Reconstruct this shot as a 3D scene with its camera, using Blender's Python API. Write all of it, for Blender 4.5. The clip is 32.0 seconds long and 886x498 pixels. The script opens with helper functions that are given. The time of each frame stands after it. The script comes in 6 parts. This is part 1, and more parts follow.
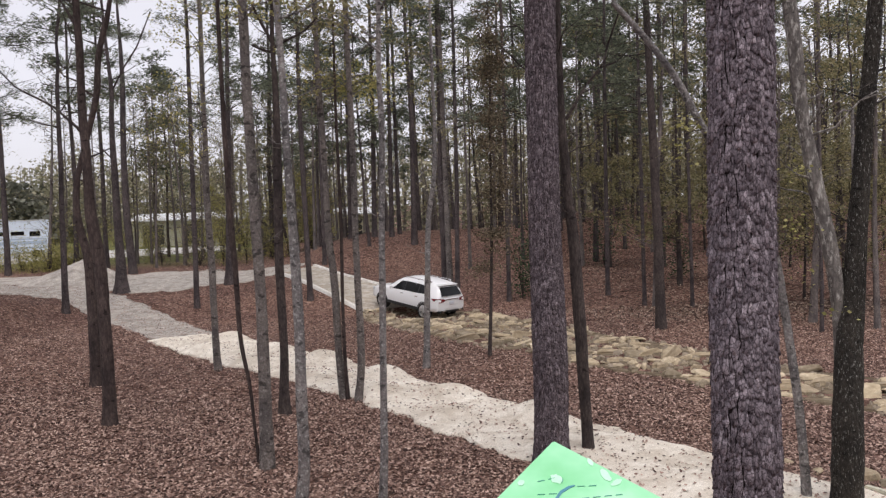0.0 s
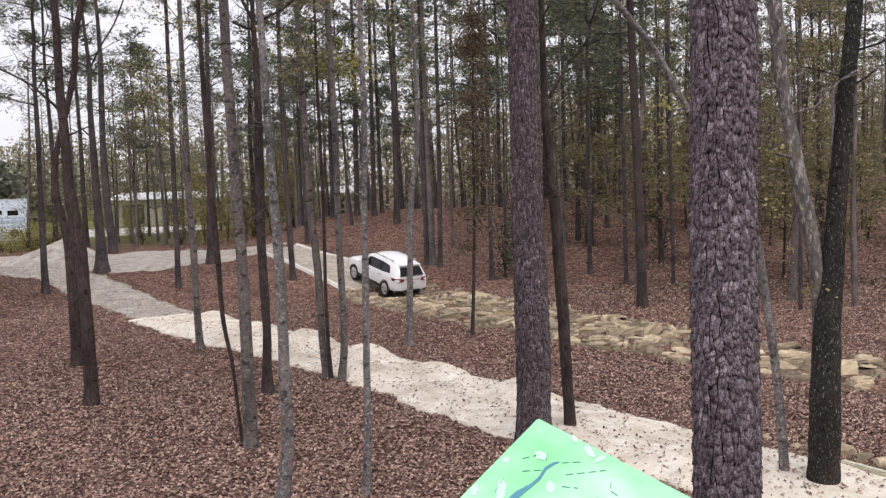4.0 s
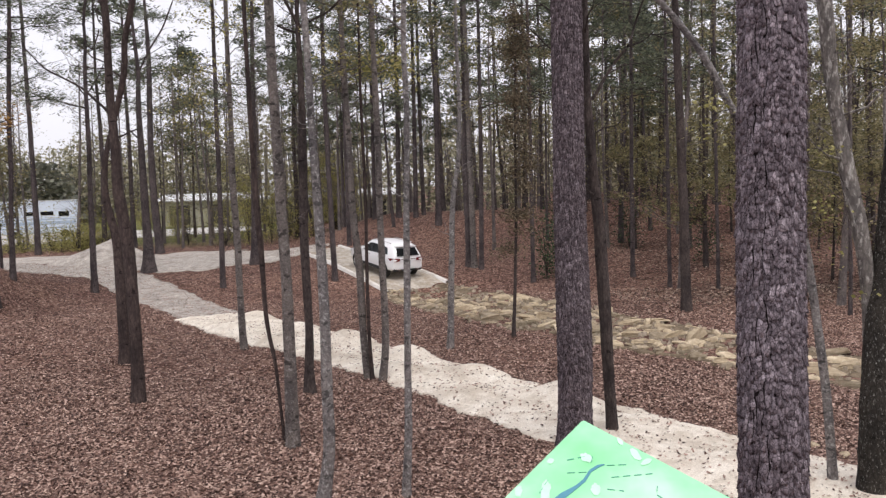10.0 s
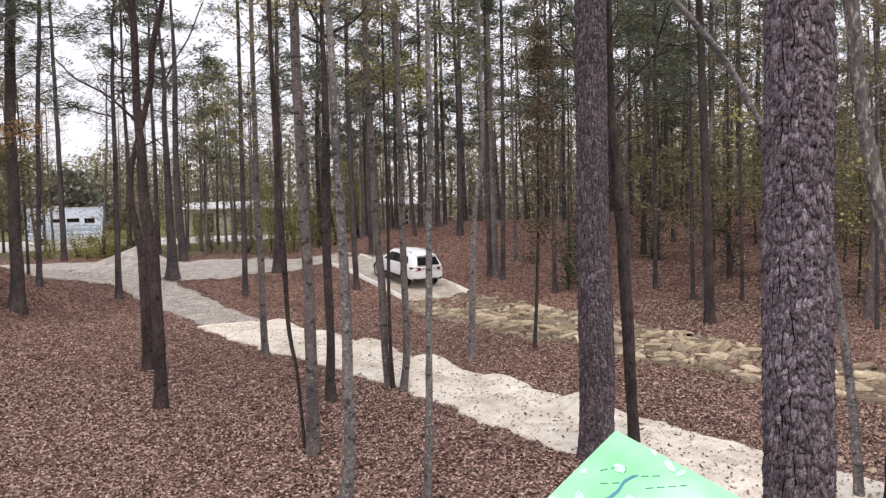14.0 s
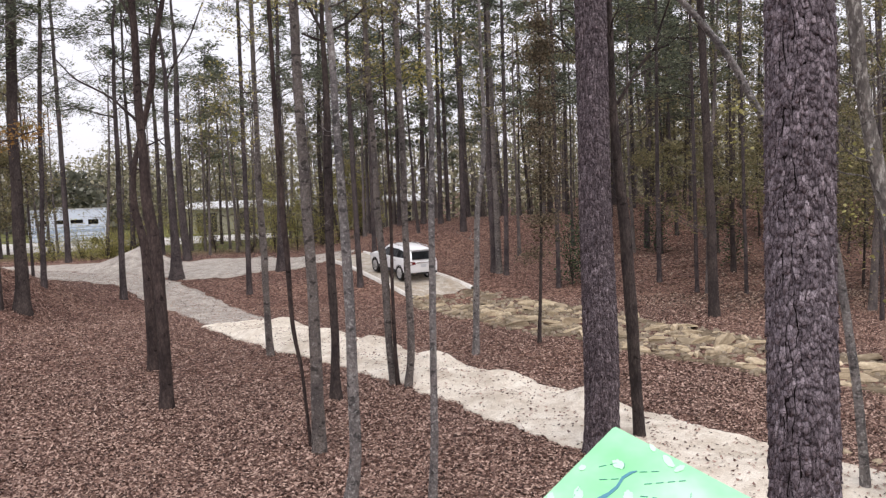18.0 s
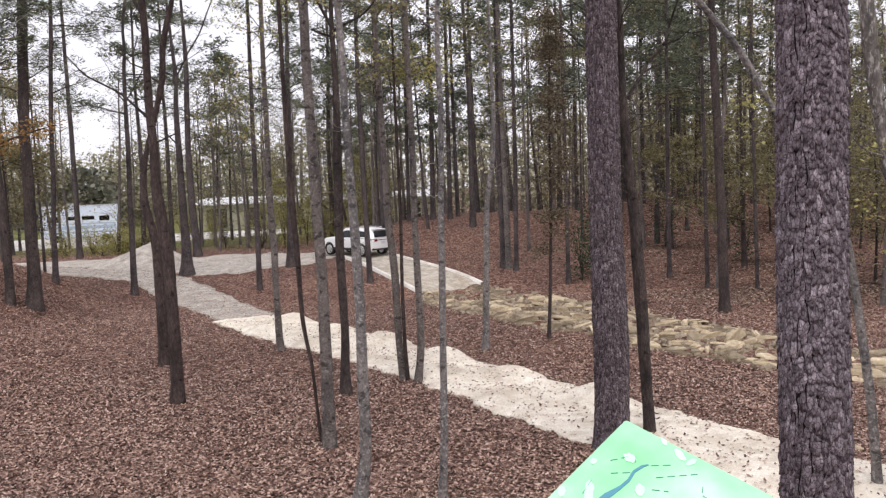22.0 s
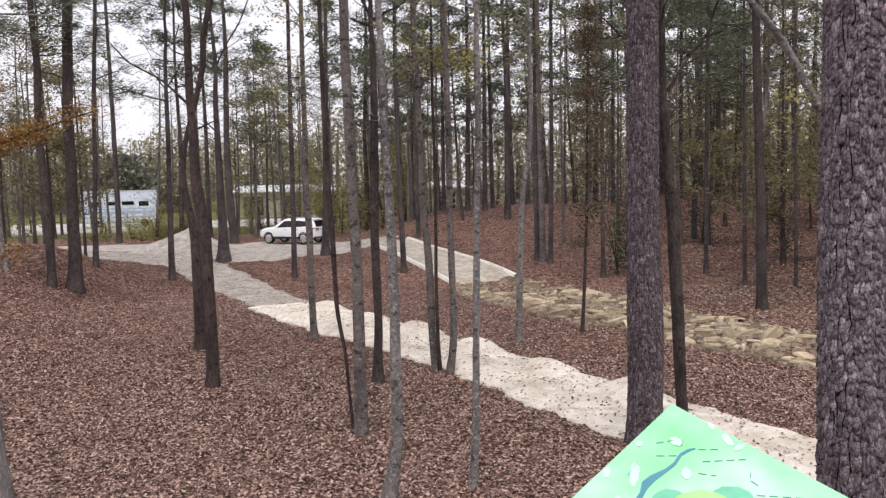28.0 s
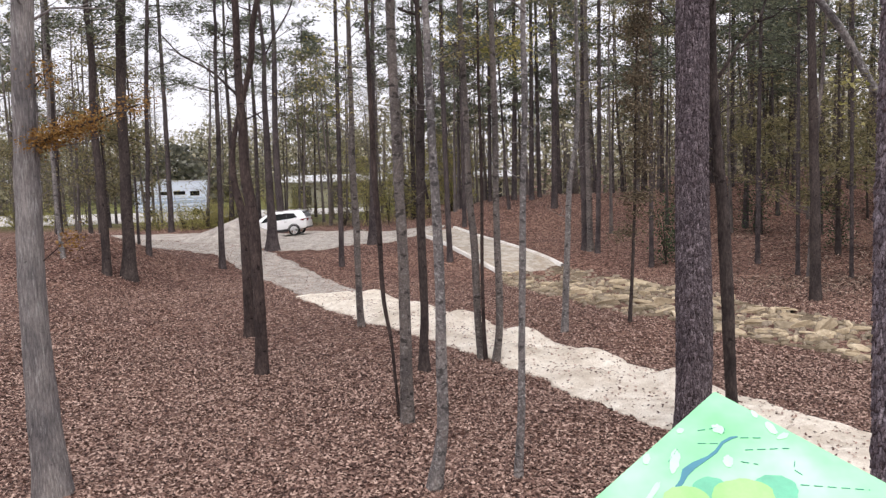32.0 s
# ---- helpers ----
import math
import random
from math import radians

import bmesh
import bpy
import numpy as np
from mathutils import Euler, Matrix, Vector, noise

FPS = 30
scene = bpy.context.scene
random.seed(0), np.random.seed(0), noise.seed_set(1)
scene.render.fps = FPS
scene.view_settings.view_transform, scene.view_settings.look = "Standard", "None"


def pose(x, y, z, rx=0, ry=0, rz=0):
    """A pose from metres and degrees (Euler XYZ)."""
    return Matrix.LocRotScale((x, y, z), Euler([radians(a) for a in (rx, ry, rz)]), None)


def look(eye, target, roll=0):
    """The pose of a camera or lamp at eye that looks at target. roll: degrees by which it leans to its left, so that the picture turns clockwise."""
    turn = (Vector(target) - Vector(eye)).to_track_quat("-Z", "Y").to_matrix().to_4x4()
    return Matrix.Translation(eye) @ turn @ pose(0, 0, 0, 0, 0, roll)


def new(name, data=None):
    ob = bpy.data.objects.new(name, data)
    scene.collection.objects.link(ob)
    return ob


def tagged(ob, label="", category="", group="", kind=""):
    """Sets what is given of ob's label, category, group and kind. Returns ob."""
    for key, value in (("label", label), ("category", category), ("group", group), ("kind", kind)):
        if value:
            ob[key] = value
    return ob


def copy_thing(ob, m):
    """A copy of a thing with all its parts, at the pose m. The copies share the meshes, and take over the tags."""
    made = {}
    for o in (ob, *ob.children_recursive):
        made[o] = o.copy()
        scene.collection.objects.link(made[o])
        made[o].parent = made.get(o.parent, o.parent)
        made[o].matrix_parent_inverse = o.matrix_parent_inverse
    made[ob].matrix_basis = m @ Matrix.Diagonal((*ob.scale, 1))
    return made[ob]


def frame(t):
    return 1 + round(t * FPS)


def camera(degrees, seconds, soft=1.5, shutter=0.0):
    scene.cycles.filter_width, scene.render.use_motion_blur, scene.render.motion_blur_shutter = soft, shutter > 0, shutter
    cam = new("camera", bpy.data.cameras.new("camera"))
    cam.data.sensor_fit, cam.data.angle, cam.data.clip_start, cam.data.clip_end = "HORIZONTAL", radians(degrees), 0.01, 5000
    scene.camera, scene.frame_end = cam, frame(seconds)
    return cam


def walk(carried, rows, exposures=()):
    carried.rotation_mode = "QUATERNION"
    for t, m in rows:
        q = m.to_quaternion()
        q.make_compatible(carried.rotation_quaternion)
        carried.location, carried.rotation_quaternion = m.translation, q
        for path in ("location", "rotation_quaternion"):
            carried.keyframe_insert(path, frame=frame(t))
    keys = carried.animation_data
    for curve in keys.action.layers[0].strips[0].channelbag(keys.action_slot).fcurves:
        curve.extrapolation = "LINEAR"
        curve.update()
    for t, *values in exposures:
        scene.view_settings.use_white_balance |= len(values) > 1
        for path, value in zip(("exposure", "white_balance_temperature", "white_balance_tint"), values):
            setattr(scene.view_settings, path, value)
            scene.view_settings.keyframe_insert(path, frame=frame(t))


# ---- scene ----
# The camera: held by someone who stands still and pans; only a few centimetres of sway.
cam = camera(55.5, 32.0, soft=1.3, shutter=0.4)
PATH = [
    (0.0, pose(0.033, 0.000, 5.406, 86.845, 1.922, -2.756)),
    (0.5, pose(0.030, 0.000, 5.405, 86.667, 1.870, -2.927)),
    (1.0, pose(0.027, 0.000, 5.404, 86.424, 1.793, -3.210)),
    (1.5, pose(0.029, 0.000, 5.404, 86.516, 1.890, -3.432)),
    (2.0, pose(0.031, 0.000, 5.405, 86.663, 1.905, -3.569)),
    (2.5, pose(0.032, 0.000, 5.404, 86.423, 1.978, -3.787)),
    (3.0, pose(0.033, 0.000, 5.403, 85.969, 1.877, -3.963)),
    (3.5, pose(0.031, 0.000, 5.405, 85.700, 1.969, -4.042)),
    (4.0, pose(0.029, 0.000, 5.406, 85.376, 1.924, -3.943)),
    (4.5, pose(0.029, 0.000, 5.406, 85.314, 1.853, -3.508)),
    (6.5, pose(0.029, 0.000, 5.405, 85.546, 2.192, -2.859)),
    (7.0, pose(0.029, 0.000, 5.405, 85.765, 1.985, -2.431)),
    (7.5, pose(0.028, 0.000, 5.404, 86.060, 1.684, -1.608)),
    (8.0, pose(0.028, 0.000, 5.403, 86.173, 1.837, -1.278)),
    (8.5, pose(0.031, 0.000, 5.404, 85.949, 2.085, -1.432)),
    (9.0, pose(0.034, 0.000, 5.405, 85.745, 2.226, -1.765)),
    (9.5, pose(0.028, 0.000, 5.404, 85.633, 2.203, -1.801)),
    (10.0, pose(0.023, 0.000, 5.403, 85.601, 1.839, -1.119)),
    (10.5, pose(0.014, 0.000, 5.401, 85.502, 1.416, -0.333)),
    (11.0, pose(0.006, 0.000, 5.399, 85.411, 1.576, -0.204)),
    (11.5, pose(0.005, 0.000, 5.401, 85.576, 1.870, -0.327)),
    (12.0, pose(0.004, 0.000, 5.402, 85.628, 1.714, -0.888)),
    (12.5, pose(0.002, 0.000, 5.401, 85.756, 1.227, -0.779)),
    (13.0, pose(0.000, 0.000, 5.400, 85.930, 1.097, -0.078)),
    (13.5, pose(0.002, 0.000, 5.400, 86.353, 1.430, 0.334)),
    (15.5, pose(0.008, 0.000, 5.401, 86.008, 1.507, 0.358)),
    (16.0, pose(0.010, 0.000, 5.401, 85.953, 1.565, 0.437)),
    (16.5, pose(0.009, 0.000, 5.401, 85.849, 1.618, 0.585)),
    (17.0, pose(0.009, 0.000, 5.401, 85.869, 1.808, 0.661)),
    (17.5, pose(0.012, 0.000, 5.402, 85.988, 2.070, 0.563)),
    (18.0, pose(0.015, 0.000, 5.403, 86.063, 2.219, 0.542)),
    (18.5, pose(0.011, 0.000, 5.403, 86.047, 2.245, 0.611)),
    (19.0, pose(0.006, 0.000, 5.403, 86.200, 2.215, 0.688)),
    (19.5, pose(0.008, 0.000, 5.402, 86.290, 2.214, 0.691)),
    (20.0, pose(0.009, 0.000, 5.400, 86.275, 2.167, 0.861)),
    (20.5, pose(0.011, 0.000, 5.400, 86.123, 2.192, 1.072)),
    (21.0, pose(0.012, 0.000, 5.401, 85.943, 2.233, 1.093)),
    (21.5, pose(0.012, 0.000, 5.400, 85.837, 2.268, 1.053)),
    (22.0, pose(0.013, 0.000, 5.400, 85.794, 2.340, 1.186)),
    (22.5, pose(0.007, 0.000, 5.401, 85.929, 2.149, 1.393)),
    (23.0, pose(0.001, 0.000, 5.401, 85.920, 2.089, 1.479)),
    (23.5, pose(0.003, 0.000, 5.399, 85.603, 2.315, 1.739)),
    (24.0, pose(0.006, 0.000, 5.396, 85.430, 2.414, 1.711)),
    (24.5, pose(0.004, 0.000, 5.395, 85.377, 2.310, 1.236)),
    (26.5, pose(-0.002, 0.000, 5.393, 85.368, 2.192, 1.803)),
    (27.0, pose(-0.003, 0.000, 5.393, 85.262, 2.090, 2.270)),
    (27.5, pose(-0.006, 0.000, 5.386, 85.199, 1.851, 2.956)),
    (28.0, pose(-0.009, 0.000, 5.380, 85.288, 1.418, 3.560)),
    (28.5, pose(-0.006, 0.000, 5.380, 85.370, 1.134, 4.666)),
    (29.0, pose(-0.003, 0.000, 5.380, 85.323, 1.358, 5.274)),
    (29.5, pose(0.001, 0.000, 5.379, 85.040, 1.584, 5.500)),
    (30.0, pose(0.004, 0.000, 5.379, 84.444, 1.685, 5.405)),
    (30.5, pose(0.005, 0.000, 5.378, 84.003, 1.733, 5.261)),
    (31.0, pose(0.006, 0.000, 5.376, 83.828, 1.696, 5.480)),
    (31.5, pose(0.004, 0.000, 5.375, 84.065, 1.635, 5.927)),
    (32.0, pose(0.002, 0.000, 5.373, 84.652, 1.606, 6.712)),
]
walk(cam, PATH, exposures=[(t, e, 6500, 14) for t, e in ((0.0, 0.22), (1.0, 0.25), (2.0, 0.35), (4.0, 0.4), (5.5, 0.48), (7.0, 0.52), (8.0, 0.37), (9.0, 0.38), (10.0, 0.41), (12.0, 0.49), (17.0, 0.51), (18.5, 0.42), (20.0, 0.25), (21.0, 0.49), (23.0, 0.55), (24.0, 0.54), (27.0, 0.48), (29.0, 0.5), (31.0, 0.57), (32.0, 0.55))])

# ---- daylight: a thin overcast ----
world = bpy.data.worlds.new("sky")
scene.world = world
world.use_nodes = True
wn = world.node_tree.nodes
wl = world.node_tree.links
sky = wn.new("ShaderNodeTexSky")
sky.sky_type = "NISHITA"
sky.sun_disc = False
sky.sun_elevation = radians(63)
sky.sun_rotation = radians(200)
sky.dust_density = 2.0
sky.air_density = 1.0
sky.ozone_density = 1.0
sat = wn.new("ShaderNodeHueSaturation")
sat.inputs["Saturation"].default_value = 0.22
wl.new(sky.outputs[0], sat.inputs["Color"])
veil = wn.new("ShaderNodeMix")
veil.data_type = "RGBA"
veil.inputs[0].default_value = 0.65
veil.inputs[7].default_value = (6.0, 6.0, 6.5, 1)
wl.new(sat.outputs[0], veil.inputs[6])
wl.new(veil.outputs[2], wn["Background"].inputs["Color"])
wn["Background"].inputs["Strength"].default_value = 0.135
sun = new("sun", bpy.data.lights.new("sun", "SUN"))
sun.data.energy = 1.5
sun.data.angle = radians(50)
sun.data.color = (1.0, 0.96, 0.9)
sun.matrix_world = look((0, 0, 60), (-8.0, 22.0, 60.0 - 46.0))


# ---- materials ----
def mat(name, rough=0.8, spec=0.3):
    m = bpy.data.materials.new(name)
    m.use_nodes = True
    n, l = m.node_tree.nodes, m.node_tree.links
    b = n["Principled BSDF"]
    b.inputs["Roughness"].default_value = rough
    b.inputs["Specular IOR Level"].default_value = spec
    return m, n, l, b


def coords(n, l, scale=(1, 1, 1), kind="Object"):
    tc = n.new("ShaderNodeTexCoord")
    mp = n.new("ShaderNodeMapping")
    mp.inputs["Scale"].default_value = scale
    l.new(tc.outputs[kind], mp.inputs["Vector"])
    return mp.outputs["Vector"]


def noise_tex(n, l, vec, scale, detail=5.0, rough=0.6):
    t = n.new("ShaderNodeTexNoise")
    t.inputs["Scale"].default_value = scale
    t.inputs["Detail"].default_value = detail
    t.inputs["Roughness"].default_value = rough
    l.new(vec, t.inputs["Vector"])
    return t.outputs["Fac"]


def ramp(n, l, fac, stops):
    r = n.new("ShaderNodeValToRGB")
    while len(r.color_ramp.elements) < len(stops):
        r.color_ramp.elements.new(0.5)
    for e, (p, c) in zip(r.color_ramp.elements, stops):
        e.position, e.color = p, (*c, 1)
    l.new(fac, r.inputs["Fac"])
    return r.outputs["Color"]


def mix(n, l, fac, a, b, kind="MIX"):
    m = n.new("ShaderNodeMix")
    m.data_type, m.blend_type = "RGBA", kind
    if isinstance(fac, float):
        m.inputs[0].default_value = fac
    else:
        l.new(fac, m.inputs[0])
    for sock, v in ((m.inputs[6], a), (m.inputs[7], b)):
        if isinstance(v, tuple):
            sock.default_value = (*v, 1)
        else:
            l.new(v, sock)
    return m.outputs[2]


def bump(n, l, b, height, strength=0.5, dist=0.02):
    u = n.new("ShaderNodeBump")
    u.inputs["Strength"].default_value = strength
    u.inputs["Distance"].default_value = dist
    l.new(height, u.inputs["Height"])
    l.new(u.outputs["Normal"], b.inputs["Normal"])


def plain(name, color, rough=0.5, spec=0.5, metal=0.0, grain=0.06, scale=40.0):
    m, n, l, b = mat(name, rough, spec)
    b.inputs["Metallic"].default_value = metal
    f = noise_tex(n, l, coords(n, l), scale)
    lo = tuple(c * (1 - grain) for c in color)
    hi = tuple(min(1, c * (1 + grain)) for c in color)
    l.new(ramp(n, l, f, [(0.3, lo), (0.7, hi)]), b.inputs["Base Color"])
    return m


def island(n):
    return n.new("ShaderNodeNewGeometry").outputs["Random Per Island"]


def bark(name, dark, light, sx, sz, bumpy=0.7, lichen=None, much=0.5, streak=0.45, knotty=0.64, spot=9.0):
    """Bark with upright furrows and plates, at real size."""
    m, n, l, b = mat(name, 0.92, 0.15)
    v = coords(n, l, (sx, sx, sz))
    vor = n.new("ShaderNodeTexVoronoi")
    vor.feature = "F1"
    vor.inputs["Scale"].default_value = 1.0
    nz = n.new("ShaderNodeTexNoise")
    nz.inputs["Scale"].default_value = 1.3
    l.new(v, nz.inputs["Vector"])
    off = n.new("ShaderNodeVectorMath")
    off.operation = "MULTIPLY_ADD"
    off.inputs[1].default_value = (0.7, 0.7, 0.7)
    l.new(nz.outputs["Color"], off.inputs[0])
    l.new(v, off.inputs[2])
    l.new(off.outputs[0], vor.inputs["Vector"])
    fine = noise_tex(n, l, coords(n, l, (1, 1, 0.35)), 60.0, 6.0, 0.7)
    big = noise_tex(n, l, coords(n, l, (1, 1, 0.5)), 2.2, 3.0)
    c1 = ramp(n, l, vor.outputs["Distance"], [(0.15, light), (0.75, dark)])
    c2 = ramp(n, l, fine, [(0.3, tuple(c * 0.62 for c in light)), (0.7, tuple(min(1, c * 1.35) for c in light))])
    c = mix(n, l, 0.5, c1, c2, "MIX")
    tint = ramp(n, l, big, [(0.35, (0.6, 0.6, 0.62)), (0.65, (1.2, 1.18, 1.15))])
    c = mix(n, l, 1.0, c, tint, "MULTIPLY")
    sep = n.new("ShaderNodeSeparateColor")
    l.new(vor.outputs["Color"], sep.inputs[0])
    c = mix(n, l, 0.55, c, ramp(n, l, sep.outputs[0], [(0.0, (0.75, 0.74, 0.76)), (1.0, (1.25, 1.2, 1.2))]), "MULTIPLY")
    knots = noise_tex(n, l, coords(n, l, (1, 1, 1.6)), 5.5, 3.0, 0.5)
    c = mix(n, l, ramp(n, l, knots, [(knotty, (0, 0, 0)), (knotty + 0.06, (0.8, 0.8, 0.8))]), c, tuple(v * 0.55 for v in dark))
    if lichen:
        spots = noise_tex(n, l, coords(n, l, (1.6, 1.6, streak)), spot, 6.0, 0.7)
        c = mix(n, l, ramp(n, l, spots, [(much, (0, 0, 0)), (much + 0.1, (0.85, 0.85, 0.85))]), c, lichen)
    l.new(c, b.inputs["Base Color"])
    inv = n.new("ShaderNodeMath")
    inv.operation = "SUBTRACT"
    inv.inputs[0].default_value = 1.0
    l.new(vor.outputs["Distance"], inv.inputs[1])
    add = n.new("ShaderNodeMath")
    l.new(inv.outputs[0], add.inputs[0])
    l.new(fine, add.inputs[1])
    bump(n, l, b, add.outputs[0], bumpy, 0.03)
    return m


BARK_SNAG = bark("mottled_dead_bark", (0.06, 0.055, 0.05), (0.22, 0.205, 0.19), 20, 8, 0.7, (0.5, 0.48, 0.44), 0.52, 0.6)
# BARK_DIM and BARK_FAR: barks lightened in colour for the haze of distance
BARK_DIM = bark("purple_grey_bark", (0.032, 0.027, 0.028), (0.115, 0.098, 0.098), 22, 8, 0.8, (0.2, 0.19, 0.185), 0.6)
BARK_FAR = bark("hazy_grey_bark", (0.08, 0.071, 0.067), (0.21, 0.187, 0.176), 20, 9, 0.5)
# dark inner bark, blackened further to paint shade into the furrows
BARK_FURROW = plain("shaded_inner_bark", (0.018, 0.014, 0.015), 0.95, 0.1, 0.0, 0.4, 50.0)
BARK_DARK = bark("dark_bark", (0.024, 0.0195, 0.0185), (0.095, 0.079, 0.074), 22, 8, 0.8)
BARK_BROWN = bark("dark_brown_bark", (0.026, 0.02, 0.019), (0.1, 0.078, 0.072), 22, 8, 0.8)
BARK_GREY = bark("grey_bark", (0.075, 0.068, 0.062), (0.22, 0.198, 0.184), 30, 26, 0.8, (0.33, 0.31, 0.29), 0.55, 1.3, 0.58)
BARK_PALE = bark("pale_bark", (0.1, 0.096, 0.094), (0.27, 0.255, 0.245), 30, 24, 0.7, (0.43, 0.42, 0.4), 0.54, 1.4, 0.57)
BARK_STREAK = bark("streaked_pale_bark", (0.11, 0.104, 0.102), (0.32, 0.305, 0.298), 40, 5, 0.9, (0.46, 0.45, 0.435), 0.56, 0.22, 0.68)
BARK_MOSS = bark("mossy_bark", (0.012, 0.011, 0.009), (0.055, 0.05, 0.043), 26, 12, 0.9, (0.36, 0.36, 0.335), 0.57, 0.6, 0.64, 22.0)


def plates_mat(name, stops):
    """Bark scales: each plate has its own tone, with fine flaking on its face."""
    m, n, l, b = mat(name, 0.9, 0.2)
    c = ramp(n, l, island(n), stops)
    v = coords(n, l, (1, 1, 0.6))
    fine = noise_tex(n, l, v, 110.0, 5.0, 0.7)
    mid = noise_tex(n, l, v, 34.0, 4.0, 0.6)
    c = mix(n, l, 1.0, c, ramp(n, l, fine, [(0.3, (0.62, 0.61, 0.62)), (0.7, (1.38, 1.37, 1.36))]), "MULTIPLY")
    c = mix(n, l, 1.0, c, ramp(n, l, mid, [(0.32, (0.7, 0.68, 0.7)), (0.68, (1.28, 1.26, 1.25))]), "MULTIPLY")
    # flakes on the face of each plate, with cracks between, darkened in colour
    bend = n.new("ShaderNodeVectorMath")
    bend.operation = "MULTIPLY_ADD"
    bend.inputs[1].default_value = (0.03, 0.03, 0.03)
    wav = n.new("ShaderNodeTexNoise")
    wav.inputs["Scale"].default_value = 30.0
    l.new(v, wav.inputs["Vector"])
    l.new(wav.outputs["Color"], bend.inputs[0])
    l.new(v, bend.inputs[2])
    cells = []
    for feature in ("F1", "DISTANCE_TO_EDGE"):
        vor = n.new("ShaderNodeTexVoronoi")
        vor.feature = feature
        vor.inputs["Scale"].default_value = 30.0
        l.new(bend.outputs[0], vor.inputs["Vector"])
        cells.append(vor)
    sep = n.new("ShaderNodeSeparateColor")
    l.new(cells[0].outputs["Color"], sep.inputs[0])
    c = mix(n, l, 1.0, c, ramp(n, l, sep.outputs[0], [(0.0, (0.78, 0.77, 0.78)), (1.0, (1.25, 1.24, 1.24))]), "MULTIPLY")
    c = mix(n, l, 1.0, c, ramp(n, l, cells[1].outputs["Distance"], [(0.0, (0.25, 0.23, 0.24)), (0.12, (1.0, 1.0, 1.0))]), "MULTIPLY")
    l.new(c, b.inputs["Base Color"])
    rise = n.new("ShaderNodeMath")
    l.new(mid, rise.inputs[0])
    l.new(sep.outputs[0], rise.inputs[1])
    bump(n, l, b, rise.outputs[0], 0.7, 0.012)
    return m


PLATES = plates_mat("pine_bark_scales", [(0.0, (0.15, 0.13, 0.144)), (0.5, (0.215, 0.19, 0.208)), (0.9, (0.285, 0.254, 0.276)), (1.0, (0.38, 0.345, 0.368))])
RIDGES = plates_mat("pine_bark_ridges", [(0.0, (0.115, 0.098, 0.107)), (0.5, (0.17, 0.147, 0.159)), (1.0, (0.26, 0.23, 0.245))])
# the ridged pine's inner bark, its colour darkened as shade between ridges
BARK_GAP = plain("shaded_ridged_bark", (0.045, 0.035, 0.037), 0.95, 0.1, 0.0, 0.4, 50.0)
BARKS = {"pine": RIDGES, "bigpine": PLATES, "dark": BARK_DARK, "leafy": BARK_DARK, "grey": BARK_GREY,
         "pale": BARK_PALE, "sapling": BARK_BROWN, "mossy": BARK_MOSS, "snag": BARK_SNAG, "leaning": BARK_PALE, "stem": BARK_BROWN, "blotched": BARK_PALE, "broad": BARK_STREAK}


def leaves_mat(name, stops, rough=0.7, through_light=0.25):
    """Leaf surfaces: every leaf has its own shade, and lets some light through."""
    m, n, l, b = mat(name, rough, 0.25)
    f = noise_tex(n, l, coords(n, l), 30.0, 3.0)
    a = n.new("ShaderNodeMath")
    a.operation = "MULTIPLY_ADD"
    a.inputs[1].default_value = 0.25
    l.new(f, a.inputs[0])
    sub = n.new("ShaderNodeMath")
    sub.operation = "SUBTRACT"
    sub.inputs[1].default_value = 0.12
    l.new(island(n), sub.inputs[0])
    l.new(sub.outputs[0], a.inputs[2])
    c = ramp(n, l, a.outputs[0], stops)
    l.new(c, b.inputs["Base Color"])
    if through_light:
        tr = n.new("ShaderNodeBsdfTranslucent")
        l.new(c, tr.inputs["Color"])
        ms = n.new("ShaderNodeMixShader")
        ms.inputs[0].default_value = through_light
        l.new(b.outputs[0], ms.inputs[1])
        l.new(tr.outputs[0], ms.inputs[2])
        l.new(ms.outputs[0], n["Material Output"].inputs["Surface"])
    return m


LITTER = leaves_mat("fallen_leaves", [(0.0, (0.031, 0.0175, 0.0145)), (0.25, (0.108, 0.06, 0.048)), (0.5, (0.205, 0.123, 0.097)),
                                      (0.75, (0.35, 0.23, 0.183)), (1.0, (0.57, 0.415, 0.34))], 0.7, 0.0)
# darker, greyer copy of the litter: the wood's shade put into its colour
SHADED_LITTER = leaves_mat("shaded_fallen_leaves", [(0.0, (0.022, 0.014, 0.011)), (0.3, (0.085, 0.053, 0.041)), (0.55, (0.165, 0.108, 0.082)),
                                              (0.8, (0.31, 0.222, 0.17)), (1.0, (0.48, 0.38, 0.3))], 0.7, 0.0)
# needle greens lightened and greyed to stand in for haze in the crowns
NEEDLES = leaves_mat("pine_needles", [(0.0, (0.045, 0.055, 0.042)), (0.5, (0.11, 0.13, 0.09)), (1.0, (0.24, 0.255, 0.165))], 0.6, 0.4)
YELLOWING = leaves_mat("yellow_leaves", [(0.0, (0.2, 0.2, 0.06)), (0.5, (0.38, 0.36, 0.13)), (1.0, (0.52, 0.49, 0.22))], 0.5, 0.45)
GREENISH = leaves_mat("yellow_green_leaves", [(0.0, (0.15, 0.155, 0.05)), (0.5, (0.32, 0.3, 0.105)), (1.0, (0.54, 0.47, 0.19))], 0.6, 0.55)
RUSSET = leaves_mat("russet_leaves", [(0.0, (0.065, 0.053, 0.037)), (0.5, (0.145, 0.118, 0.078)), (1.0, (0.26, 0.21, 0.14))], 0.7, 0.3)
